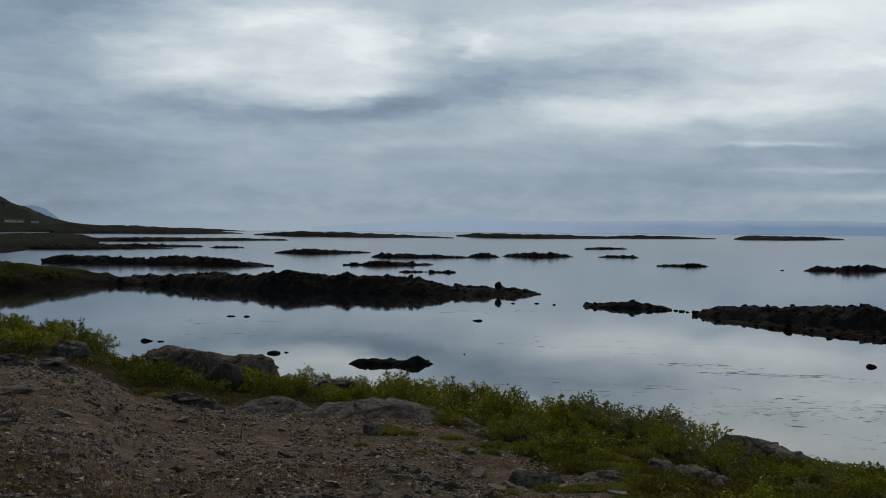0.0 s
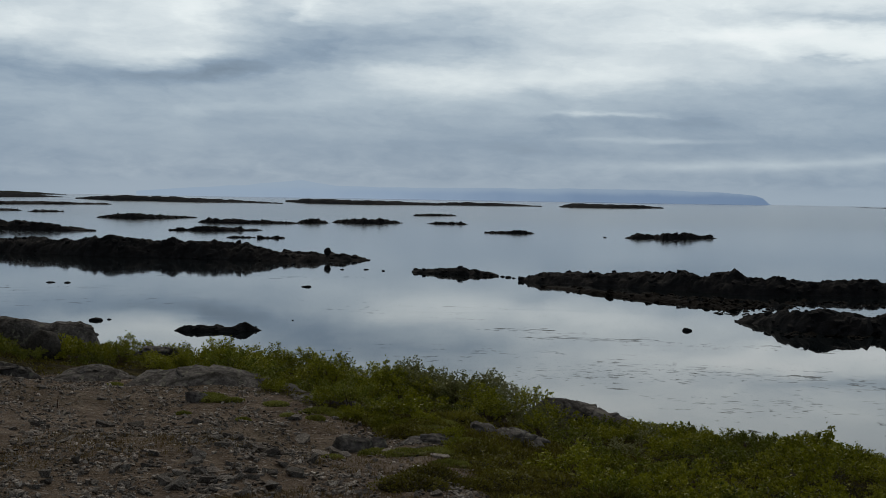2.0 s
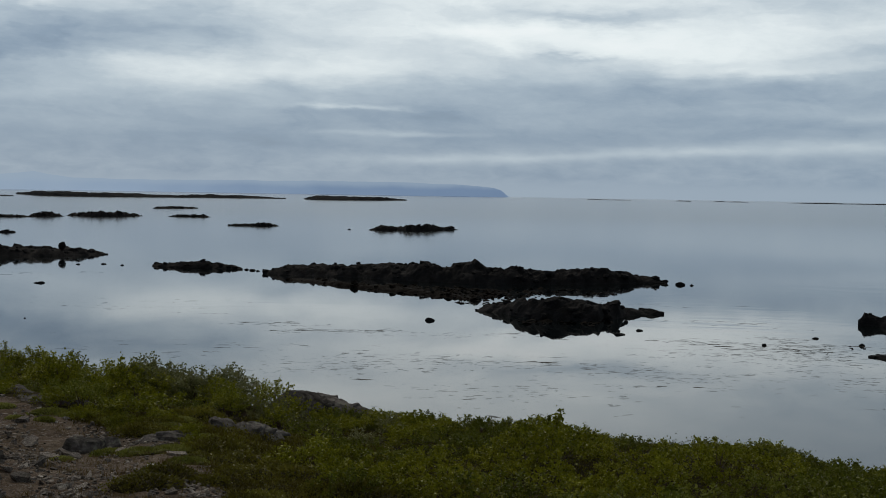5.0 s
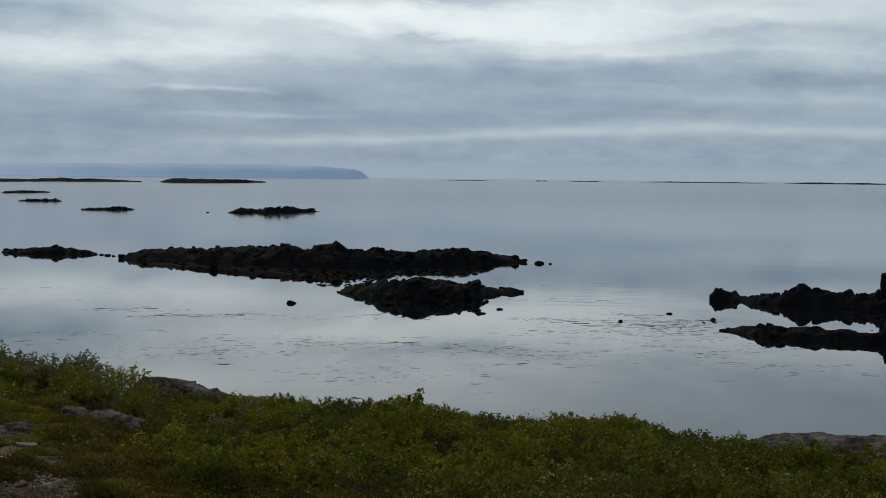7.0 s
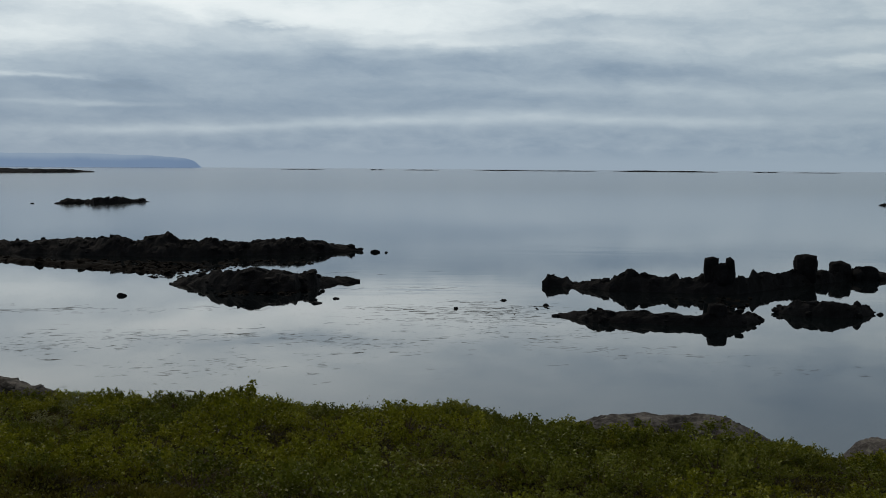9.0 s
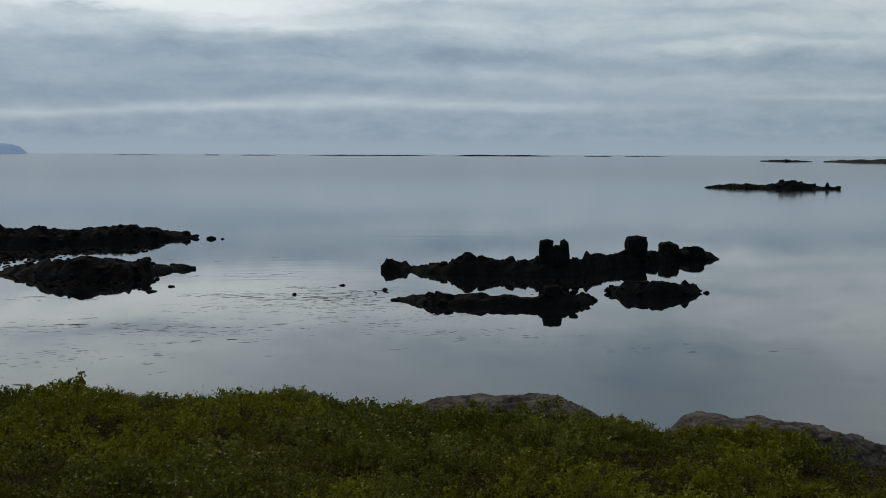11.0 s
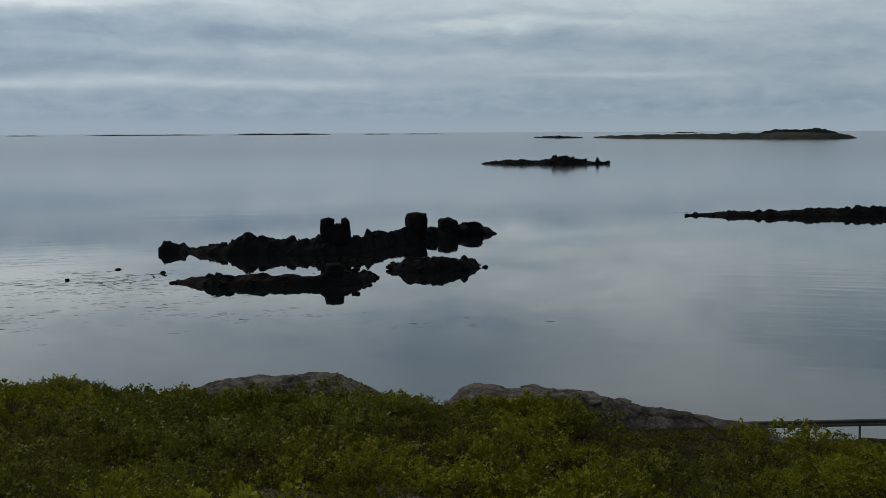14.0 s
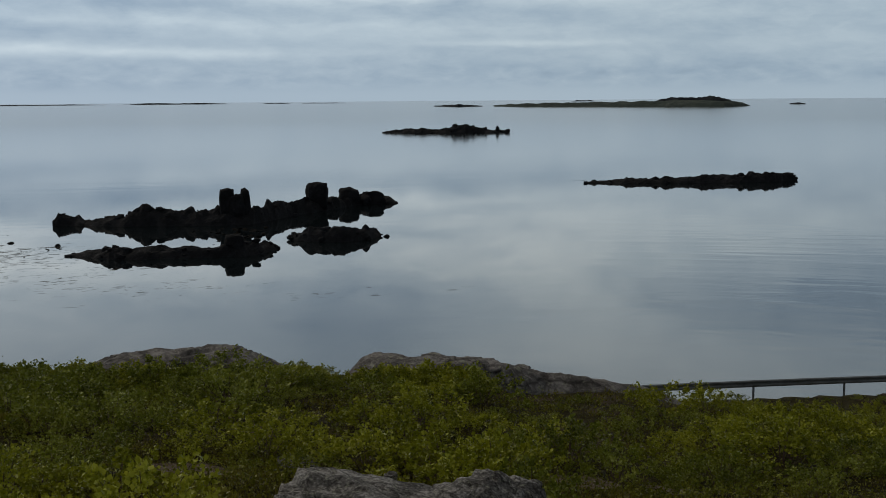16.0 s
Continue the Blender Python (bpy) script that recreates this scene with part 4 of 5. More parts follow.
def mountains():
    for k, (name, pts) in enumerate([("backdrop_cape", [(-18.6, 0.0180), (-18.1, 0.0178), (-17.7, 0.0160), (-17.3, 0.0110), (-16.8, 0.0040)]),
                                     ("backdrop_range", [(-6.0, 0.0032), (-4.0, 0.0060), (-1.0, 0.0095), (1.3, 0.0135), (3.0, 0.0095), (6.0, 0.0090), (9.0, 0.0098), (13.0, 0.0100), (17.0, 0.0104), (20.5, 0.0090), (21.8, 0.0070), (22.2, 0.0045), (22.45, 0.0)])]):
        d = 4700.0 - 40 * k
        a = np.array(pts)
        bb = np.linspace(a[0, 0], a[-1, 0], 90)
        ff = np.interp(bb, a[:, 0], a[:, 1])
        verts = []
        for b, f in zip(bb, ff):
            top = EYE + d * (f - 0.0032) + 3.0 * noise.noise((b * 1.5, k, 0.5)) * (1 if f > 0.005 else 0)
            verts += [at(b, d, -2), at(b, d, max(top, 0.0)), at(b, d + 120, -2)]
        faces = []
        for i in range(len(bb) - 1):
            faces += [(3 * i, 3 * i + 3, 3 * i + 4, 3 * i + 1), (3 * i + 1, 3 * i + 4, 3 * i + 5, 3 * i + 2)]
        tagged(new(name, mesh_of(name, verts, faces, CAPE_HAZE if k == 0 else HAZE_GLOW)), "blue mountains, a glowing backdrop with haze in its colour", "mountains", kind="structure")


mountains()


# ---------------------------------------------------------------- weed afloat
def floating_weed():
    rng = np.random.default_rng(5)
    verts, faces = [], []

    def strand(p, l, w, turn):
        ex, ey = Vector((math.cos(turn), math.sin(turn), 0)), Vector((-math.sin(turn), math.cos(turn), 0))
        n, i0 = 11, len(verts)
        verts.append(p + Vector((0, 0, 0.01)))
        for k in range(n):
            q = 2 * math.pi * k / n
            r = rng.uniform(0.3, 1.25)
            verts.append(p + ex * (math.cos(q) * l * r) + ey * (math.sin(q) * w * r))
        for k in range(n):
            faces.append((i0, i0 + 1 + k, i0 + 1 + (k + 1) % n))

    def raft(b, d, l):
        """A few torn patches drifting together."""
        c, a = at(b, d, 0.012), rng.normal(0, 0.35) - radians(b)
        for _ in range(rng.integers(1, 5)):
            o = Vector((rng.normal(0, l * 1.3), rng.normal(0, l * 0.8), 0))
            s = l * (0.25 + 0.75 * rng.random())
            strand(c + o, s * 1.25, s * rng.uniform(0.14, 0.45), a)

    # drifts: bearing, distance, spread in bearing, spread in distance, strands, length
    for b, d, sb, sd, n, l in [(18, 118, 5, 6, 130, 0.7), (14, 112, 6, 4, 60, 0.6), (24, 100, 6, 5, 90, 0.5), (33, 128, 4, 6, 110, 0.7), (30, 112, 5, 6, 110, 0.6), (38, 118, 4, 6, 80, 0.6), (36, 138, 2.5, 3, 50, 0.8),
                               (12, 150, 2, 2, 22, 1.4), (6, 175, 6, 10, 30, 1.0), (-4, 190, 7, 14, 40, 1.2), (-9, 215, 4, 8, 22, 1.2), (1, 240, 4, 4, 20, 1.6), (36.4, 131, 1.6, 5, 70, 0.9), (35.0, 146, 2, 2, 30, 1.3), (31.5, 139, 2.0, 1.4, 26, 1.7), (35.5, 141, 1.6, 1.4, 26, 1.7), (13.5, 142, 3.0, 1.4, 20, 1.7), (42, 108, 4, 5, 50, 0.5), (48, 103, 5, 4, 26, 0.5),
                               (20, 140, 4, 4, 40, 0.8), (28, 186, 3, 4, 14, 2.4), (33, 160, 3, 5, 26, 1.0), (61.5, 236, 1, 3, 14, 1.8), (34.5, 136, 2.5, 1.5, 40, 1.6), (15, 143, 3, 1.2, 24, 1.8), (26, 118, 5, 1.5, 40, 1.2), (20, 88, 5, 4, 30, 0.4), (8, 128, 5, 8, 30, 0.8)]:
        for _ in range(int(n * 0.95)):
            raft(b + rng.normal(0, sb * 0.6), d + rng.normal(0, sd * 0.6), (0.2 + 0.75 * l * rng.random() ** 1.7))
    tagged(new("floating_seaweed", mesh_of("floating_seaweed", verts, faces, WEED)), "dark strands of seaweed drifting on the calm water", "seaweed", kind="stuff")


floating_weed()


# ---------------------------------------------------------------- outcrops and boulders on the bank
def outcrop(label, b, d, size, lift, seed, turn=0.0, name="outcrop", mat=None, **kw):
    ob = new(name, rock_mesh(name, size, seed, mat or OUTCROP, 5 if max(size) > 0.4 else 4, **{**dict(rough=0.22, layers=9.0, flat=0.6), **kw}))
    ob.matrix_basis = Matrix.Translation(at(b, d, ground_at(b, d) + lift)) @ pose(0, 0, 0, 0, 0, turn - b)
    return tagged(ob, label, "rock", "rocks on the bank")


def ledge(label, stations, width, seed, steep=3.0, rough=0.14, cell=0.42, name="rock_ledge"):
    """Bare rock that rises out of the bank: stations of bearing, distance, height over the ground."""
    def floor(x, y):
        b, d = math.degrees(math.atan2(x, y)), math.hypot(x, y)
        return float(bank_z(np.array([b]), np.array([d]))[0]) + EYE + lumps(x, y)

    me = ridge(stations, width, seed, rough, cell, None, 34, OUTCROP, name, 0.12, 0.7, steep, floor, 0.055, 0.06)
    # split into sloping beds with broken edges
    for v in me.vertices:
        x, y = v.co.x, v.co.y
        g = floor(x, y)
        up = v.co.z - g
        if up > 0:
            bed = 0.085 + 0.03 * noise.noise((x * 0.8, y * 0.8, seed))
            slope = 0.10 * x + 0.06 * y + 0.12 * noise.noise((x * 1.7, y * 1.7, seed + 4))
            q = (up + slope) / bed
            k = math.floor(q)
            r = q - k
            r = r * 0.25 if r < 0.72 else 0.18 + (r - 0.72) / 0.28 * 0.82
            v.co.z = g + max(0.0, (k + r) * bed - slope) * 0.65 + up * 0.35 + 0.018 * noise.noise((x * 9, y * 9, up * 9))
    st = stations[len(stations) // 2]
    base = at(st[0], st[1], floor(*at(st[0], st[1]).xy))
    me.transform(Matrix.Translation(-base))
    ob = new(name)
    ob.location = base
    part("bedrock", me, ob)
    # slabs that have come loose along the beds
    rng = random.Random(int(seed * 31))
    tall = [v.co for v in me.vertices if v.co.z + base.z - floor(v.co.x + base.x, v.co.y + base.y) > 0.5 * max(q[2] for q in stations)]
    for k in range(3 if len(stations) < 7 else 7):
        if not tall:
            break
        w = rng.uniform(0.10, 0.24)
        slab = part("slab", rock_mesh("slab", (w, w * 0.7, rng.uniform(0.03, 0.045)), seed + 0.37 * k, OUTCROP, 3, 0.25, 1.6, 0.6, 0, 0.7, 0.1, 8, 0.012), ob)
        slab.matrix_basis = Matrix.Translation(rng.choice(tall) - Vector((0, 0, 0.035))) @ pose(0, 0, 0, rng.uniform(-8, 8), rng.uniform(-8, 8), rng.uniform(0, 360))
    return tagged(ob, label, "rock", "rocks on the bank")


ledge("large layered grey rock on the brow of the bank", [(-13.5, 22.6, 0.1), (-13.1, 22.3, 0.6), (-12.0, 22.1, 0.74), (-10.6, 21.9, 0.74), (-9.8, 21.8, 0.63), (-9.0, 21.7, 0.62), (-8.1, 21.7, 0.64), (-7.6, 21.7, 0.56), (-7.2, 21.7, 0.2)], 0.8, 1.7, 5.0, 0.03)
# the boulder's shaded look comes from its dark material
outcrop("rounded boulder against a larger rock, shade put into its colour", -9.65, 20.4, (0.27, 0.24, 0.32), 0.14, 3, rough=0.12, layers=0, mat=SHADED_BOULDER)
ledge("grey slab half sunk in gravel", [(-12.8, 18.0, 0.03), (-11.6, 17.9, 0.2), (-10.2, 18.0, 0.22), (-9.4, 18.1, 0.03)], 0.5, 2.0, 3.0, 0.07)
ledge("grey slab half sunk in gravel", [(-9.4, 18.0, 0.04), (-8.5, 17.8, 0.19), (-7.0, 17.7, 0.2), (-6.0, 17.8, 0.13), (-5.2, 17.9, 0.02)], 0.7, 3.0, 3.0, 0.07)
ledge("broad grey whaleback of rock in the gravel", [(-6.5, 17.0, 0.03), (-5.2, 16.9, 0.22), (-3.4, 16.6, 0.31), (-1.6, 16.6, 0.31), (-0.2, 16.7, 0.25), (1.2, 16.8, 0.15), (2.0, 16.9, 0.02)], 1.5, 4.0, 2.0, 0.07)
outcrop("dark stone beside bright moss", -3.05, 15.7, (0.2, 0.15, 0.12), 0.03, 7, boxy=0.3, facets=12)
ledge("grey rock showing above the shrubs", [(-6.3, 21.0, 0.1), (-5.2, 20.9, 0.34), (-4.0, 20.9, 0.36), (-3.0, 21.0, 0.1)], 0.5, 5.0, 3.0, 0.05)
ledge("low grey slab at the edge of the heath", [(0.6, 16.2, 0.02), (1.6, 16.0, 0.12), (3.0, 15.9, 0.15), (4.2, 16.0, 0.1), (4.9, 16.1, 0.02)], 0.6, 6.0)
outcrop("angular grey stone in the gravel", 3.85, 13.1, (0.29, 0.22, 0.17), 0.03, 19, boxy=0.6, rough=0.2, facets=18, craggy=0.06, layers=0, crust=0.014)
outcrop("small dark stone in the gravel", 4.9, 13.3, (0.13, 0.12, 0.08), 0.04, 41, facets=8)
ledge("grey slab lying in the heath", [(8.9, 14.3, 0.03), (9.3, 14.1, 0.19), (10.2, 14.1, 0.20), (10.4, 14.1, 0.14), (10.6, 14.1, 0.20), (12.2, 14.3, 0.18), (13.0, 14.5, 0.03)], 0.75, 7.0, 2.2, 0.05)
ledge("flat grey slab at the edge of the heath", [(5.8, 13.5, 0.02), (6.6, 13.3, 0.12), (7.8, 13.3, 0.14), (8.8, 13.4, 0.02)], 0.5, 14.0, 3.0)
ledge("grey rock sloping down behind the shrubs", [(11.6, 18.5, 0.1), (12.6, 18.4, 0.5), (14.0, 18.3, 0.46), (15.2, 18.1, 0.36), (16.4, 17.9, 0.28), (17.6, 17.8, 0.16), (18.4, 17.7, 0.03)], 0.7, 8.0, 2.6, 0.05)
ledge("flat pale slab flush with the gravel", [(2.4, 10.3, 0.01), (3.2, 10.2, 0.06), (4.6, 10.3, 0.07), (5.5, 10.4, 0.01)], 0.35, 15.0, 4.0)
ledge("low pale rock at the edge of the slab", [(1.0, 18.2, 0.02), (2.2, 18.1, 0.12), (3.6, 18.1, 0.13), (4.6, 18.2, 0.02)], 0.7, 16.0, 2.4)
ledge("pale flat rock bare among the shrubs", [(45.4, 11.0, 0.01), (46.1, 11.0, 0.06), (46.8, 11.1, 0.04), (47.4, 11.2, 0.07), (48.1, 11.3, 0.01)], 0.26, 17.0, 4.0)
ledge("low grey rock among the shrubs", [(-21.0, 18.0, 0.1), (-19.5, 17.9, 0.2), (-18.4, 17.9, 0.2), (-17.7, 17.9, 0.05)], 0.6, 9.0)
ledge("low grey rock among the shrubs", [(-18.0, 17.6, 0.02), (-17.2, 17.5, 0.17), (-16.2, 17.5, 0.15), (-15.6, 17.6, 0.02)], 0.45, 10.0)
outcrop("dark boulder among the shrubs", -16.3, 19.6, (0.28, 0.25, 0.16), 0.1, 42)
ledge("smooth grey outcrop cresting the bank", [(37.6, 15.0, 0.02), (38.8, 15.0, 0.12), (39.8, 14.9, 0.21), (41.2, 14.7, 0.31), (42.2, 14.6, 0.34), (43.4, 14.6, 0.36), (45.0, 14.6, 0.36), (46.2, 14.6, 0.34), (47.2, 14.7, 0.27), (48.2, 14.8, 0.17), (49.6, 14.9, 0.02)], 1.3, 11.0, 2.4, 0.05)
ledge("broad layered outcrop falling to the water", [(50.2, 14.8, 0.03), (51.0, 14.6, 0.20), (51.6, 14.5, 0.33), (52.4, 14.5, 0.37), (54.0, 14.5, 0.36), (57.0, 14.8, 0.38), (58.5, 15.0, 0.34), (60.0, 15.3, 0.27), (62.0, 15.6, 0.22), (64.5, 16.0, 0.19), (66.0, 16.3, 0.1), (67.0, 16.4, 0.02)], 1.05, 12.0, 2.4, 0.045)
outcrop("broad pale cracked boulder in the heath", 51.5, 7.45, (0.74, 0.5, 0.30), 0.06, 23, boxy=0.45, rough=0.30, freq=2.3, craggy=0.10, facets=7, layers=0, crust=0.028, mat=PALE_ROCK)
outcrop("pale cracked boulder in the heath", 57.5, 7.45, (0.46, 0.38, 0.33), 0.10, 24, boxy=0.5, rough=0.28, freq=2.2, craggy=0.10, facets=5, layers=0, crust=0.026, mat=PALE_ROCK)
outcrop("small pale stone in the heath", 52.9, 8.6, (0.055, 0.06, 0.08), 0.1, 25, boxy=0.5, crust=0.012, mat=PALE_ROCK)
outcrop("small white quartz pebble on bare soil", 6.75, 11.45, (0.035, 0.03, 0.022), 0.01, 29, boxy=0.4, name="pebble", mat=WALL_WHITE, layers=0)
outcrop("pale flat stone in the heath", 48.3, 9.6, (0.22, 0.2, 0.07), 0.0, 26, craggy=0.2, crust=0.02, mat=PALE_ROCK)
outcrop("pale flat stone in the heath", 65.5, 8.0, (0.22, 0.3, 0.08), 0.03, 27, craggy=0.2, crust=0.02, mat=PALE_ROCK)
outcrop("pale flat stone in the heath", 68.5, 7.8, (0.16, 0.25, 0.1), 0.03, 28, craggy=0.2, crust=0.02, mat=PALE_ROCK)


# ---------------------------------------------------------------- guard rail down by the road
def guard_rail():
    ends = [(62.0, 53.3), (64.7, 54.6), (66.9, 55.3), (69.46, 56.3), (73.36, 58.0), (77.2, 60.0), (81.0, 62.3)]
    top = EYE - 12.58
    base = new("guard_rail")
    base.location = at(69.46, 56.3, top - 0.75)
    pts = [at(b, d, top) - base.location for b, d in ends]
    prof = [(0.0, 0.0), (0.05, -0.04), (0.05, -0.09), (0.0, -0.13), (0.0, -0.18), (0.05, -0.22), (0.05, -0.27), (0.0, -0.31)]
    verts, faces = [], []
    for p, (b, d) in zip(pts, ends):
        inn = -at(b, 1.0)
        for o, z in prof:
            verts.append(p + inn * o + Vector((0, 0, z)))
        for o, z in reversed(prof):
            verts.append(p + inn * (o - 0.006) + Vector((0, 0, z)))
    k = 2 * len(prof)
    for i in range(len(pts) - 1):
        faces += [(i * k + j, i * k + (j + 1) % k, (i + 1) * k + (j + 1) % k, (i + 1) * k + j) for j in range(k)]
    part("beam", mesh_of("beam", verts, faces, ZINC, False), base, "galvanised W-shaped steel beam")
    bm = bmesh.new()
    bmesh.ops.create_cube(bm, size=1, matrix=Matrix.Translation((0, 0, -0.65)) @ Matrix.Diagonal((0.1, 0.06, 1.1, 1)))
    bmesh.ops.bevel(bm, geom=bm.edges[:], offset=0.008, segments=1, affect="EDGES")
    me = bpy.data.meshes.new("post")
    bm.to_mesh(me)
    bm.free()
    me.materials.append(ZINC)
    for i in (1, 3, 4, 5, 6):
        b, d = ends[i]
        ob = part("post", me, base)
        ob.matrix_basis = Matrix.Translation(pts[i] + at(b, 0.06)) @ pose(0, 0, 0, 0, 0, -b)
    tagged(base, "galvanised steel guard rail along the road below the bank", "guard rail")


guard_rail()


# ---------------------------------------------------------------- stones on the gravel
def shard(rng, thin):
    """A flat angular splinter of rock: points and faces of a convex block."""
    bm = bmesh.new()
    for _ in range(11):
        a, r = rng.uniform(0, 2 * math.pi), rng.uniform(0.65, 1.0)
        bm.verts.new((math.cos(a) * r, math.sin(a) * r * 0.75, rng.choice((-1, 1, 1)) * rng.uniform(0.5, 1.0) * thin))
    out = bmesh.ops.convex_hull(bm, input=bm.verts[:])
    bmesh.ops.delete(bm, geom=[v for v in bm.verts if not v.link_faces], context="VERTS")
    bm.verts.index_update()
    v = np.array([x.co[:] for x in bm.verts])
    f = [[x.index for x in q.verts] for q in bm.faces]
    bm.free()
    return v, f


def stones():
    rng = random.Random(11)
    shapes = []
    for i in range(14):
        v, f = shard(rng, rng.uniform(0.25, 0.6))
        shapes.append(mesh_of("stone", v.tolist(), f, STONE, False))
    n = 0
    while n < 295:
        b, d = rng.uniform(-21, 9), 9.4 + 8.6 * rng.random() ** 1.2
        if greenness(b, d) > 0.4:
            continue
        if noise.noise((b * 0.5, d * 0.9, 4.0)) < rng.uniform(-0.4, 0.3):
            continue
        s = 0.035 + 0.09 * rng.random() ** 2.6
        if n % 25 == 0:
            s = rng.uniform(0.12, 0.18)
        if n % 3 == 0:
            b, d = (rng.uniform(-3.2, 0.6), rng.uniform(10.2, 12.6)) if n % 6 else (rng.uniform(-10, 4.5), rng.uniform(9.5, 11.2))
            s = 0.028 + 0.075 * rng.random() ** 1.6
        ob = new("stone", shapes[n % 14])
        ob.matrix_basis = Matrix.Translation(at(b, d, ground_at(b, d) + s * 0.12)) @ pose(0, 0, 0, rng.uniform(-22, 22), rng.uniform(-22, 22), rng.uniform(0, 360)) @ Matrix.Diagonal((s, s, s * (0.6 if n % 25 == 0 else 1.0), 1))
        tagged(ob, "loose angular grey-brown stone lying on the gravel", "stone", "stones on the gravel")
        n += 1


def gravel():
    rng = np.random.default_rng(3)
    draw = random.Random(8)
    forms = [shard(draw, draw.uniform(0.25, 0.7)) for _ in range(30)]
    verts, faces = [], []
    n = 0
    while n < 13000:
        b, d = rng.uniform(-21, 10), 9.2 + 9.8 * rng.random() ** 1.15
        if greenness(b, d) > 0.55 or noise.noise((b * 0.6, d * 0.8, 2.0)) < rng.uniform(-0.45, 0.25):
            continue
        s = 0.008 + 0.034 * rng.random() ** 2.4
        p = np.array(at(b, d, ground_at(b, d) + s * 0.1))
        v, f = forms[int(rng.integers(30))]
        r = np.array(Euler((rng.normal(0, 0.25), rng.normal(0, 0.25), rng.uniform(0, 6.28))).to_matrix())
        i0 = len(verts)
        verts.extend(((v * s) @ r.T + p).tolist())
        faces.extend([[k + i0 for k in q] for q in f])
        n += 1
    tagged(new("gravel", mesh_of("gravel", verts, faces, STONE, False)), "loose brown-grey gravel on trodden soil", "gravel", kind="stuff")


def dry_grass():
    """Short bleached grass in the gravel."""
    rng = np.random.default_rng(77)
    cs, al = [], []
    n = 0
    while n < 1900:
        b, d = rng.uniform(-21, 12), 9.3 + 9.7 * rng.random() ** 2.2
        p = at(b, d)
        if greenness(b, d) > 0.6 or noise.noise((p.x * 0.5, p.y * 0.5, 12.0)) < (0.0 if d < 12.5 else 0.22):
            continue
        c = np.array([p.x, p.y, ground_at(b, d)]) + rng.normal(0, 1, (9, 3)) * np.array([0.03, 0.03, 0.0])
        cs.append(c)
        al.append(rng.normal(0, 0.45, (9, 3)) + np.array([0, 0, 1.0]))
        n += 1
    tagged(new("dry_grass", leaves_mesh("dry_grass", np.concatenate(cs), np.concatenate(al), 0.04, rng, STRAW, 0.07)), "short bleached grass growing through the gravel", "grass", kind="stuff")


stones()
gravel()


def stick(name, label, b, d, height, bend, radius, mat):
    """A thin dry stalk, tapered and a little bent."""
    verts, faces = [], []
    for k in range(6):
        t = k / 5
        r = radius * (1 - 0.7 * t)
        for q in range(5):
            verts.append((bend * t * t + r * math.cos(q * 1.257), r * math.sin(q * 1.257), height * t))
    for k in range(5):
        faces += [(5 * k + q, 5 * k + (q + 1) % 5, 5 * k + 5 + (q + 1) % 5, 5 * k + 5 + q) for q in range(5)]
    ob = new(name, mesh_of(name, verts, faces, mat))
    ob.matrix_basis = Matrix.Translation(at(b, d, ground_at(b, d) - 0.01)) @ pose(0, 0, 0, 0, 0, -b)
    tagged(ob, label, "stick")


stick("stick", "short dark stick standing in the gravel", -8.95, 15.1, 0.15, 0.01, 0.010, BARK)
stick("dry_stalk", "long bleached grass stalk standing in the heath", 8.15, 10.0, 0.29, 0.07, 0.004, STRAW)


# ---------------------------------------------------------------- shrubs and heath
def leaves_mesh(name, centres, along, size, rng, mat, slim=0.42):
    """Pointed leaves, each of two folded halves."""
    n = len(centres)
    c, a = np.asarray(centres), np.asarray(along)
    a = a / np.linalg.norm(a, axis=1, keepdims=True)
    side = np.cross(a, rng.normal(0, 1, (n, 3)) + np.array([0, 0, 0.6]))
    side /= np.linalg.norm(side, axis=1, keepdims=True) + 1e-9
    nor = np.cross(side, a)
    L = (size * rng.uniform(0.6, 1.3, n))[:, None]
    W = L * slim
    v = np.stack([c, c + a * L * 0.5 + side * W + nor * W * 0.4, c + a * L, c + a * L * 0.5 - side * W + nor * W * 0.4], 1).reshape(-1, 3)
    me = bpy.data.meshes.new(name)
    me.vertices.add(4 * n)
    me.vertices.foreach_set("co", v.ravel())
    me.loops.add(6 * n)
    i = np.arange(n)[:, None] * 4
    me.loops.foreach_set("vertex_index", (i + np.array([0, 1, 2, 0, 2, 3])).ravel())
    me.polygons.add(2 * n)
    me.polygons.foreach_set("loop_start", np.arange(2 * n) * 3)
    me.update(calc_edges=True)
    me.materials.append(mat)
    return me


dry_grass()


def spikes_mesh(name, centres, along, size, rng, mat, slim=0.22):
    """Narrow pointed leaves of one face each, for moss, heath and grass."""
    n = len(centres)
    c, a = np.asarray(centres), np.asarray(along)
    a = a / np.linalg.norm(a, axis=1, keepdims=True)
    side = np.cross(a, rng.normal(0, 1, (n, 3)))
    side /= np.linalg.norm(side, axis=1, keepdims=True) + 1e-9
    L = (np.asarray(size) * rng.uniform(0.6, 1.4, n))[:, None]
    v = np.stack([c - side * L * slim, c + side * L * slim, c + a * L], 1).reshape(-1, 3)
    me = bpy.data.meshes.new(name)
    me.vertices.add(3 * n)
    me.vertices.foreach_set("co", v.ravel())
    me.loops.add(3 * n)
    me.loops.foreach_set("vertex_index", np.arange(3 * n))
    me.polygons.add(n)
    me.polygons.foreach_set("loop_start", np.arange(n) * 3)
    me.update(calc_edges=True)
    me.materials.append(mat)
    return me


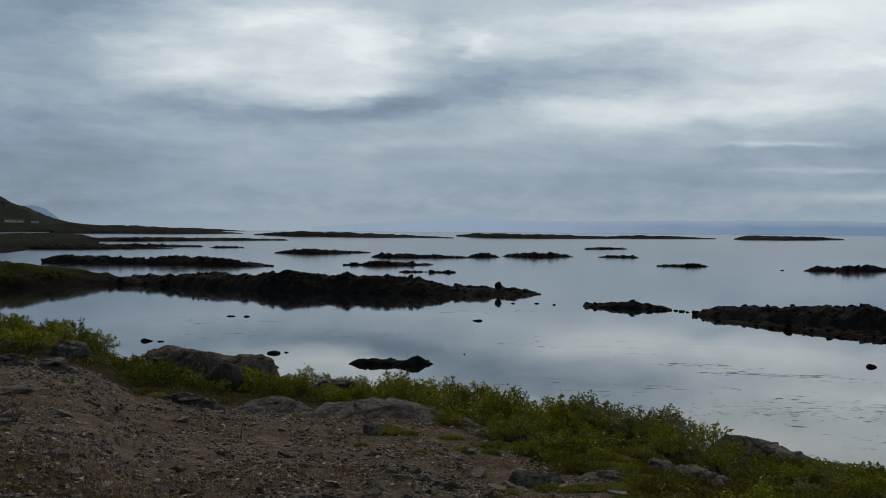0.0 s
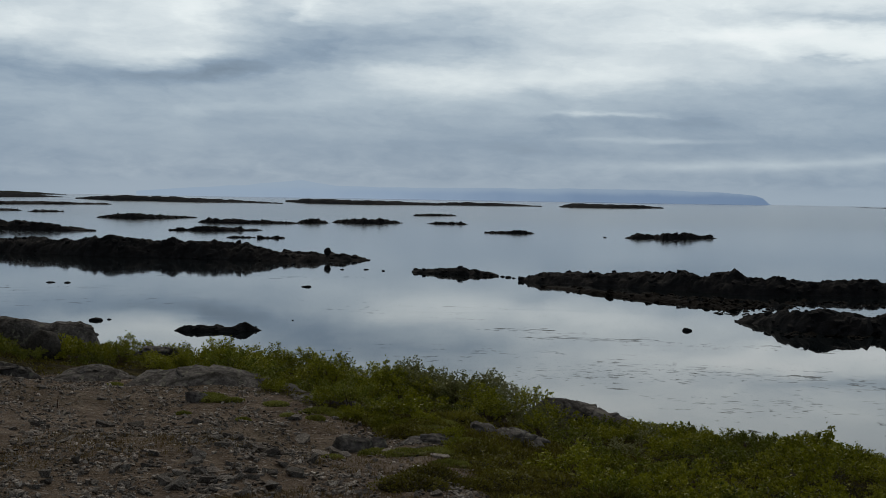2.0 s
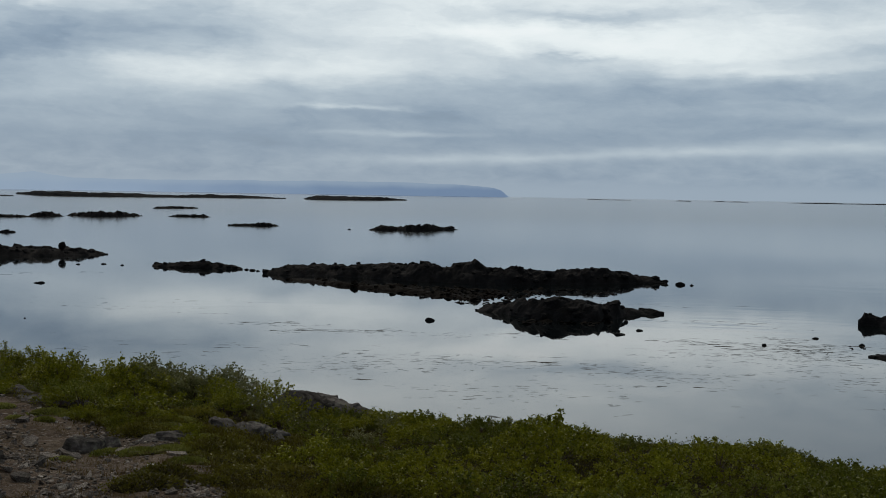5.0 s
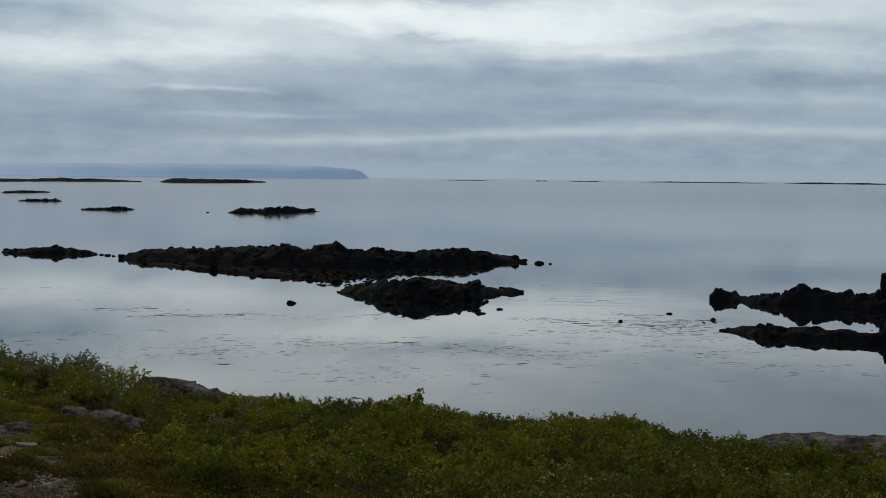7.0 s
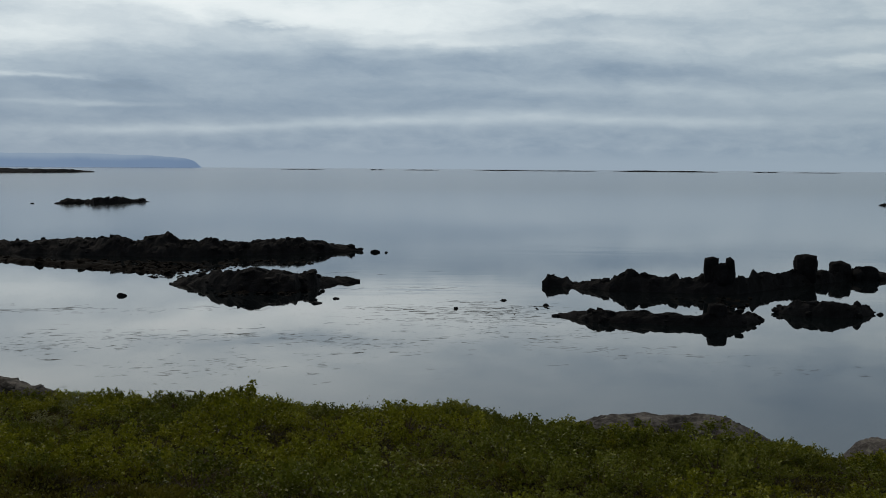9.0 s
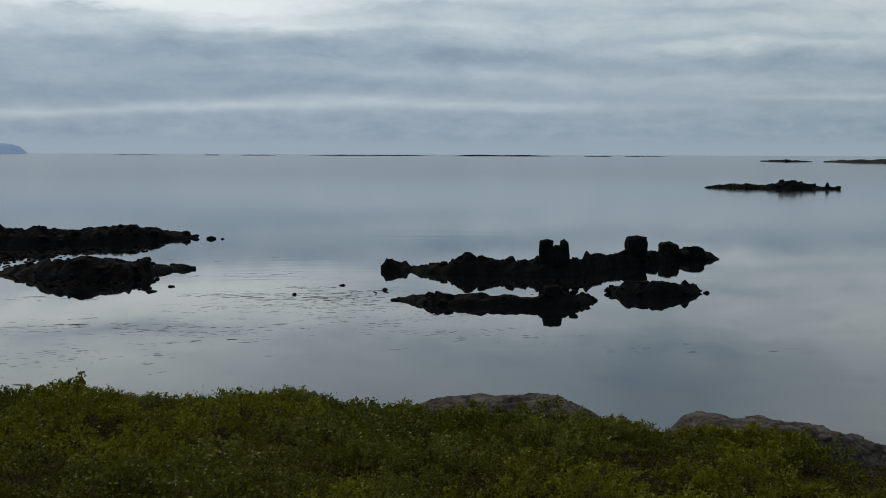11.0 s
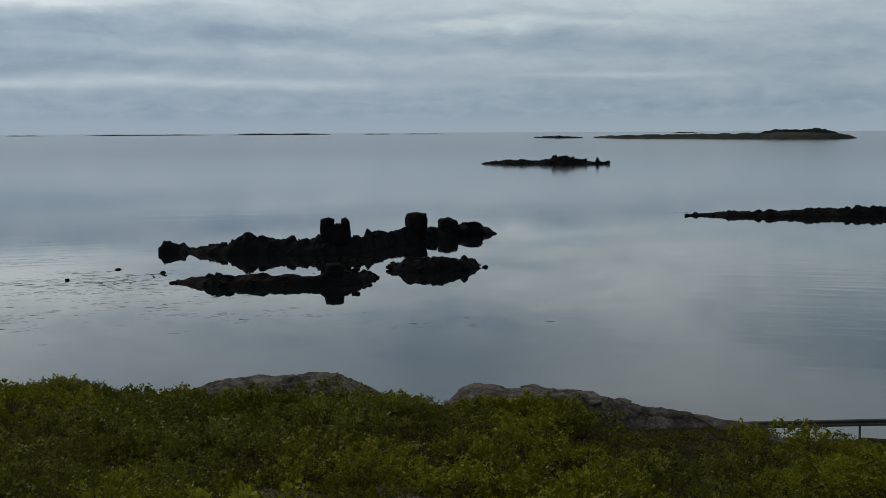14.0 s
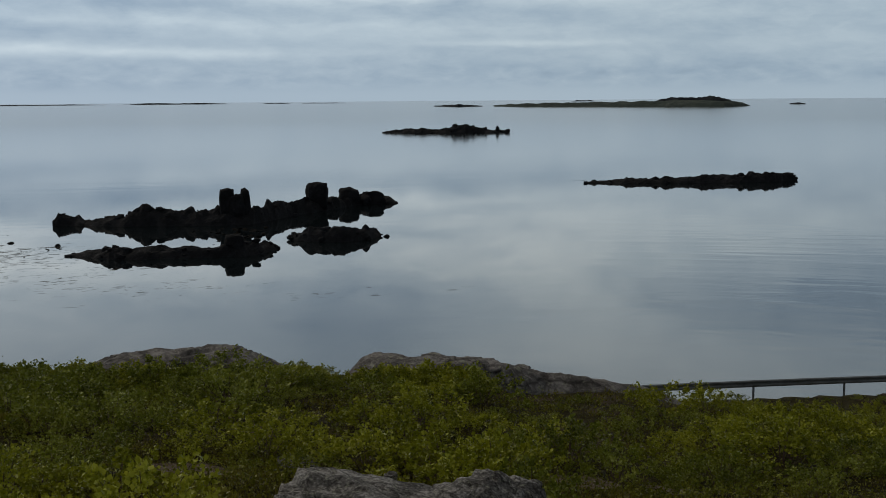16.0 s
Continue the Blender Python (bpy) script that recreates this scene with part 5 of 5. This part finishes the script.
def moss_cushion(b, d, w):
    """A low mound thick with short bright shoots."""
    rng = np.random.default_rng(int(b * 50 + d * 7 + 3000))
    base = new("moss_cushion")
    base.location = at(b, d, ground_at(b, d))
    part("mound", rock_mesh("mound", (w * 0.75, w * 0.6, w * 0.16), b * 3 + d, MOSS, 3, 0.45, 2.6, 0.4), base)
    n = int(500 + 4200 * w)
    r, a = np.sqrt(rng.random(n)) * rng.uniform(0.75, 1.1, n), rng.uniform(0, 6.28, n)
    c = np.stack([np.cos(a) * r * w * 0.8, np.sin(a) * r * w * 0.62, w * 0.15 * (1 - r * r) - 0.01], 1)
    part("carpet", spikes_mesh("carpet", c, rng.normal(0, 0.5, (n, 3)) + np.array([0, 0, 0.9]), 0.034, rng, MOSS_LEAF, 0.3), base)["kind"] = "stuff"
    tagged(base, "bright yellow-green cushion of moss on the gravel", "moss", "moss cushions")


for b, d, w in [(-2.2, 15.6, 0.24), (-1.5, 15.7, 0.18), (-3.6, 15.0, 0.10), (-1.0, 14.6, 0.10), (1.0, 14.9, 0.12), (2.2, 14.7, 0.14), (4.2, 15.4, 0.2), (5.4, 15.2, 0.26), (6.6, 14.8, 0.3), (7.8, 14.6, 0.28), (5.0, 12.6, 0.24), (6.3, 12.4, 0.3),
                (7.6, 12.6, 0.34), (8.2, 11.8, 0.26), (9.2, 14.6, 0.3), (-6.6, 17.2, 0.14), (-12.6, 18.2, 0.2), (8.9, 13.4, 0.3), (3.0, 12.3, 0.14), (-2.6, 15.9, 0.3), (0.4, 15.6, 0.2), (2.4, 15.3, 0.3), (3.4, 15.1, 0.3), (4.8, 14.9, 0.34), (6.0, 14.5, 0.36), (7.2, 14.2, 0.36)]:
    moss_cushion(b, d, w)


def shrub(name, seed, width, height, stems, leaves, leaf, mat, label, upright=0.5):
    """Stems that fan out of one root, each with a tuft of leaves round its end and sparser ones below."""
    rng = np.random.default_rng(seed)
    base = new(name)
    cs, al = [], []
    sv, sf = [], []
    for s in range(stems):
        a = 2.4 * s + rng.uniform(-0.4, 0.4)
        reach = width * ((s + 0.5) / stems) ** 0.55 * rng.uniform(0.8, 1.1)
        h = height * rng.uniform(0.62, 1.0) * (1 - 0.5 * (reach / width) ** 2)
        tip = np.array([math.cos(a) * reach, math.sin(a) * reach, h])
        bend = np.array([math.cos(a) * reach * 0.35, math.sin(a) * reach * 0.35, h * upright])
        curve = lambda t: 2 * t * (1 - t) * bend + t * t * tip
        i0 = len(sv)
        for k in range(4):
            p, r = curve(k / 3), 0.006 * (1 - 0.25 * k)
            for q in range(3):
                sv.append(p + r * np.array([math.cos(q * 2.1), math.sin(q * 2.1), 0]))
        for k in range(3):
            for q in range(3):
                sf.append((i0 + 3 * k + q, i0 + 3 * k + (q + 1) % 3, i0 + 3 * k + 3 + (q + 1) % 3, i0 + 3 * k + 3 + q))
        twigs = 10
        for w in range(twigs):
            t = 0.45 + 0.55 * ((w + rng.random()) / twigs) ** 0.6
            ahead = (1 - t) * bend + t * (tip - bend)
            way = ahead / (np.linalg.norm(ahead) + 1e-9) * 0.7 + rng.normal(0, 0.65, 3) + np.array([0, 0, 0.35])
            way /= np.linalg.norm(way)
            reach_out = rng.uniform(0.06, 0.12) * (1.0 if t < 0.85 else 0.75)
            m = leaves // (stems * twigs)
            u = rng.random((m, 1)) ** 0.6
            cs.extend(curve(t) + way * u * reach_out + rng.normal(0, 0.010, (m, 3)))
            al.extend(way * 0.6 + rng.normal(0, 0.5, (m, 3)) + np.array([0, 0, 0.1]))
    part("wood", mesh_of("wood", sv, sf, BARK), base, "thin brown stems")
    part("leaves", leaves_mesh("leaves", cs, al, leaf, rng, mat), base)
    return tagged(base, label, "shrub", "shrubs on the bank")


def plant_shrubs():
    rng = random.Random(21)
    kinds = []
    for i in range(5):
        kinds.append(shrub("willow_shrub", 200 + i, 0.44, 0.42, 15, 1500, 0.027, WILLOW, "low bright green willow shrub with small leaves", 0.6))
    for i in range(4):
        kinds.append(shrub("birch_shrub", 300 + i, 0.46, 0.38, 15, 1500, 0.025, BIRCH, "low dark green dwarf birch with small grey-green leaves", 0.55))
    for i in range(4):
        kinds.append(shrub(("upright_willow", "silver_willow")[i % 2], 400 + i, 0.36, 0.62, 22, 1400, 0.029, (WILLOW, SILVER)[i % 2], ("upright green willow shrub with leafy shoots", "upright silver-green willow shrub with pale leaves")[i % 2], 0.75))
    for i in range(3):
        kinds.append(shrub("willow_sprig", 500 + i, 0.10, 0.50, 3, 100, 0.027, BIRCH, "single leafy sprig standing above the thicket", 0.8))
    # close to the path the leaves are finer and thicker
    for i in range(3):
        kinds.append(shrub("willow_shrub", 600 + i, 0.42, 0.40, 15, 1500, 0.025, WILLOW, "low bright green willow shrub with small leaves", 0.6))
    for i in range(3):
        kinds.append(shrub("birch_shrub", 700 + i, 0.44, 0.36, 15, 1500, 0.0235, BIRCH, "low dark green dwarf birch with small grey-green leaves", 0.55))
    placed = []
    first = set()

    # stretches of the brow where the growth stands lower or taller: bearings, from what distance, how tall
    HEIGHTS = [(28.6, 31.2, 13.2, 0.78), (33.4, 37.8, 13.2, 1.12), (47.6, 50.9, 13.3, 0.95), (57.3, 60.0, 11.9, 0.5), (60.0, 63.4, 11.6, 0.38), (63.4, 67.0, 13.6, 0.85)]

    def put(b, d, k, s, sink=0.06):
        for b0, b1, near, tall in HEIGHTS:
            if b0 < b < b1 and d > near:
                s *= tall
        m = Matrix.Translation(at(b, d, ground_at(b, d) - sink)) @ pose(0, 0, 0, rng.uniform(-8, 8), rng.uniform(-8, 8), rng.uniform(0, 360)) @ Matrix.Diagonal((s, s, s * rng.uniform(0.72, 1.0), 1))
        if k not in first:
            first.add(k)
            kinds[k].matrix_basis = m
        else:
            copy = copy_thing(kinds[k], Matrix.Identity(4))
            copy.matrix_basis = m
        placed.append((b, d))

    # upright shrubs along the brow
    for i in range(125):
        b = -8 + 26 * rng.random() if i < 85 else rng.uniform(-20, -13) if i < 100 else rng.uniform(-5, 6)
        hi = float(lerp(BROW, 1, b))
        d = hi - rng.uniform(0.1, 3.2)
        if (-14 < b < -8.5 and d < 23) or d < float(lerp(GREEN_FROM, 1, b)) + 0.8:
            continue
        put(b, d, 9 + (rng.randrange(4) if b > 7 else 2 * rng.randrange(2)), rng.uniform(0.55, 1.05) * (0.75 if b < -2.8 else 1.1 if b < 6 else 0.65 if b > 13 else 1.0))
    for i in range(11):
        b = rng.uniform(-8, 40)
        put(b, float(lerp(BROW, 1, b)) - rng.uniform(0.0, 1.2), 13 + rng.randrange(3), rng.uniform(0.4, 0.6))
    # the thicket that covers the bank
    tries = 0
    while len(placed) < 520 and tries < 12000:
        tries += 1
        b = rng.uniform(-22, 78)
        lo, hi = max(5.6, float(lerp(GREEN_FROM, 1, b)) + 0.5), float(lerp(BROW, 1, b)) + 0.3
        if b < 16:
            lo = max(lo, float(lerp(GREEN_FROM, 1, b)) + 1.0)
        d = math.sqrt(rng.uniform(lo * lo, hi * hi))
        p = at(b, d)
        if any((at(*q) - p).length < 0.38 for q in placed):
            continue
        if (7 < b < 13.2 and d < 15.3) or (b < 15.5 and d < 11.8) or (9 < b < 12.6 and d < 16):
            continue
        if (48 < b < 60 and d < 8.3) or (b > 59.3 and d < 9.9) or (40.5 < b < 46 and d < 9.4 and rng.random() < 0.75) or greenness(b, d) < 0.5 or any(abs(b - q[0]) < q[2] and 0 < q[1] - d < 0.9 for q in BARE[:3]):
            continue
        rocky = [(43.5, 3.8), (52.0, 2.5), (56.0, 3.5), (60.0, 3.5), (63.5, 3.0), (-11.4, 2.6), (-9.3, 1.6), (14, 2.0)]
        if d > hi - (1.7 if b < 48 else 2.4) and any(abs(b - rb) < w * 0.8 for rb, w in rocky):
            continue
        bare = noise.noise((p.x * 0.45, p.y * 0.45, 3.0))
        if (d < 9 and bare > 0.16) or (d < 12 and bare > 0.3):
            continue
        k = rng.randrange(5) if noise.noise((p.x * 0.3, p.y * 0.3, 8.0)) > 0.02 else 5 + rng.randrange(4)
        s = rng.choice((0.55, 0.75, 0.9, 1.0, 1.25)) * rng.uniform(0.9, 1.1)
        if d > hi - 1.6:
            s = min(s, 0.85 if b < 18 else 0.5)
        if d < 11:
            k = 16 + k % 3 if k < 5 and 27 < b < 58 else 19 + k % 3
        put(b, d, k, s)
    # low bright growth along the edge of the gravel
    for i in range(34):
        b = rng.uniform(-4, 9)
        put(b, float(lerp(GREEN_FROM, 1, b)) + rng.uniform(0.1, 1.2), rng.randrange(5), rng.uniform(0.35, 0.6), 0.03)
    # an even fringe along the brow
    for i in range(58):
        b = 14.0 + 25 * (i + rng.random()) / 58
        put(b, float(lerp(BROW, 1, b)) - rng.uniform(0.1, 1.1), rng.randrange(9), rng.uniform(0.7, 0.88) if b < 24 else rng.uniform(0.46, 0.62))
    # the brow over the road
    for i in range(34):
        b = 63.5 + 17 * (i + rng.random()) / 34
        put(b, float(lerp(BROW, 1, b)) - rng.uniform(0.3, 2.2), rng.randrange(3, 9), rng.uniform(0.36, 0.5))
    for b, d, n in ((48.0, 15.0, 3), (49.2, 15.2, 6), (50.3, 15.2, 4), (39.0, 15.0, 5), (60.5, 14.2, 4), (54.0, 14.0, 4), (55.6, 14.0, 4), (41.6, 14.1, 3)):
        for i in range(n):
            put(b + rng.uniform(-0.9, 0.9), d + rng.uniform(-1.2, 0.4), rng.randrange(9), rng.uniform(0.5, 0.68))
    # one broad silvery thicket on the brow, and growth that laps against the outcrops
    for i in range(22):
        put(5.0 + 5.4 * (i + rng.random()) / 22, rng.uniform(17.3, 19.2), (10, 12, 10, 6)[i % 4], rng.uniform(0.85, 1.15))
    for i in range(30):
        b = 38.2 + 11.5 * (i + rng.random()) / 30
        put(b, rng.uniform(13.5, 14.2), rng.randrange(9), rng.uniform(0.8, 1.0) if b < 43.2 or b > 47.8 else rng.uniform(0.55, 0.68))
    for i in range(16):
        put(52.0 + 4.8 * (i + rng.random()) / 16, rng.uniform(13.6, 14.3), rng.randrange(5), rng.uniform(0.92, 1.05))
    for i in range(8):
        put(48.0 + 2.2 * (i + rng.random()) / 8, rng.uniform(14.6, 15.3), rng.randrange(5), rng.uniform(0.5, 0.65))
    put(67.4, 16.9, 13, 0.75, -0.10)
    put(37.2, 15.3, 14, 0.55)
    put(38.2, 15.3, 15, 0.35)
    for i in range(9):
        put(-13.8 + 3.2 * i / 8, rng.uniform(20.6, 21.2), rng.randrange(5), rng.uniform(0.95, 1.15) if i < 6 else 0.55)
    # scrub on the roadside shelf below
    for i in range(16):
        b = rng.uniform(65, 80)
        put(b, 52.6 + (b - 62) * 0.44 - rng.uniform(0.1, 1.5), 5 + rng.randrange(4), rng.uniform(0.7, 1.2))


plant_shrubs()


def crowberry(seed, w, h):
    """A dark hummock of crowberry, thick with needle leaves."""
    rng = np.random.default_rng(seed)
    base = new("crowberry_hummock")
    n = 1300
    r, a = np.sqrt(rng.random(n)) * rng.uniform(0.7, 1.15, n), rng.uniform(0, 6.28, n)
    c = np.stack([np.cos(a) * r * w, np.sin(a) * r * w * 0.8, h * (1 - 0.85 * r * r) + rng.normal(0, 0.018, n)], 1)
    out = np.stack([np.cos(a) * r * 0.6, np.sin(a) * r * 0.6, np.full(n, 0.8)], 1)
    part("mound", rock_mesh("mound", (w * 0.95, w * 0.75, h * 0.9), seed, GROUND_HEATH, 2, 0.35, 2.2, 0.5), base)
    part("leaves", spikes_mesh("leaves", c, rng.normal(0, 0.5, (n, 3)) + out, 0.030, rng, CROWBERRY, 0.34), base)["kind"] = "stuff"
    return tagged(base, "dark brown-green hummock of crowberry heath", "heath", "crowberry hummocks")


def hummocks():
    rng = random.Random(64)
    kinds = [crowberry(800 + i, 0.34, 0.13) for i in range(4)]
    n = 0
    for b0, b1, d0, d1, count in ((4.0, 16, 9.6, 14.2, 62), (8.0, 13.5, 12.0, 14.0, 16), (3.0, 9.0, 14.2, 15.6, 10), (40, 74, 6.6, 9.2, 34), (16, 40, 8.0, 12.0, 22)):
        for _ in range(count):
            b, d = rng.uniform(b0, b1), rng.uniform(d0, d1)
            if greenness(b, d) < 0.35 and rng.random() < 0.75:
                continue
            if any(abs(b - rb) < w and abs(d - rd) < 0.55 for rb, rd, w in ((51.4, 7.2, 5.0), (57.3, 7.2, 3.0), (7.3, 13.0, 1.6), (11.0, 13.6, 2.6))):
                continue
            s = rng.uniform(0.55, 1.15)
            m = Matrix.Translation(at(b, d, ground_at(b, d) - 0.02)) @ pose(0, 0, 0, 0, 0, rng.uniform(0, 360)) @ Matrix.Diagonal((s, s, s * rng.uniform(0.6, 1.1), 1))
            if n < 4:
                kinds[n].matrix_basis = m
            else:
                copy_thing(kinds[n % 4], Matrix.Identity(4)).matrix_basis = m
            n += 1


hummocks()


def heath():
    """Crowberry, moss and grass between the shrubs."""
    rng = np.random.default_rng(31)
    cs, al, ls = [], [], []
    n = 0
    while n < 10000:
        if n % 3 == 0:
            b = rng.uniform(-22, 78)
            lo, hi = max(5.0, float(lerp(GREEN_FROM, 1, b))), float(lerp(BROW, 1, b)) + 0.4
        elif n % 3 == 1:
            b, lo, hi = rng.uniform(3, 17), 9.4, 15.5
        else:
            b, lo, hi = rng.uniform(36, 77), 6.3, 10.0
        d = math.sqrt(rng.uniform(lo * lo, hi * hi))
        p = at(b, d)
        if greenness(b, d) < 0.3 + 0.4 * rng.random() or noise.noise((p.x * 0.8, p.y * 0.8, 3.0)) > 0.42:
            continue
        z = ground_at(b, d)
        m = 24
        cs.append(np.array([p.x, p.y, z]) + rng.normal(0, 1, (m, 3)) * np.array([0.07, 0.07, 0.012]) + np.array([0, 0, 0.01]))
        al.append(rng.normal(0, 0.6, (m, 3)) + np.array([0, 0, 0.8]))
        ls.append(np.full(m, 0.032 if d > 12 else 0.022))
        n += 1
    me = spikes_mesh("heath", np.concatenate(cs), np.concatenate(al), np.concatenate(ls), rng, HEATH, 0.26)
    tagged(new("heath", me), "low brown-green heath, moss and grass", "heath", kind="stuff")


heath()


def undergrowth():
    """A carpet of low green growth that closes the gaps in the thicket, its leaf colour darkened as shade."""
    rng = np.random.default_rng(52)
    cs, al = [], []
    n = 0
    while n < 7000:
        b = rng.uniform(14, 79)
        lo, hi = 6.2, float(lerp(BROW, 1, b)) - 0.2
        d = math.sqrt(rng.uniform(lo * lo, hi * hi)) if n % 3 else rng.uniform(lo, 10.5)
        p = at(b, d)
        lump = noise.noise((p.x * 1.3, p.y * 1.3, 17.0))
        if d > hi - 2.1 and any(b0 < b < b1 for b0, b1 in ((38.0, 49.0), (49.5, 66.5), (11.5, 18.0))):
            continue
        if noise.noise((p.x * 0.7, p.y * 0.7, 3.0)) > (0.24 if d < 9.5 else 0.36) or greenness(b, d) < 0.7:
            continue
        if any(abs(b - rb) < w and d < far for rb, w, far in ((51.4, 4.8, 7.9), (57.3, 2.8, 7.7))) or d < 6.6:
            continue
        m = 10
        h = 0.10 + 0.10 * lump
        cs.append(np.array([p.x, p.y, ground_at(b, d) + 0.01]) + rng.normal(0, 1, (m, 3)) * np.array([0.06, 0.06, 0.0]) + np.array([0, 0, 1.0]) * np.abs(rng.normal(h * 0.6, 0.04, (m, 1))))
        al.append(rng.normal(0, 0.7, (m, 3)) + np.array([0, 0, 0.45]))
        n += 1
    me = leaves_mesh("undergrowth", np.concatenate(cs), np.concatenate(al), 0.021, rng, UNDER_SHADED)
    tagged(new("undergrowth", me), "low olive-green undergrowth of bilberry and grass", "undergrowth", kind="stuff")


undergrowth()
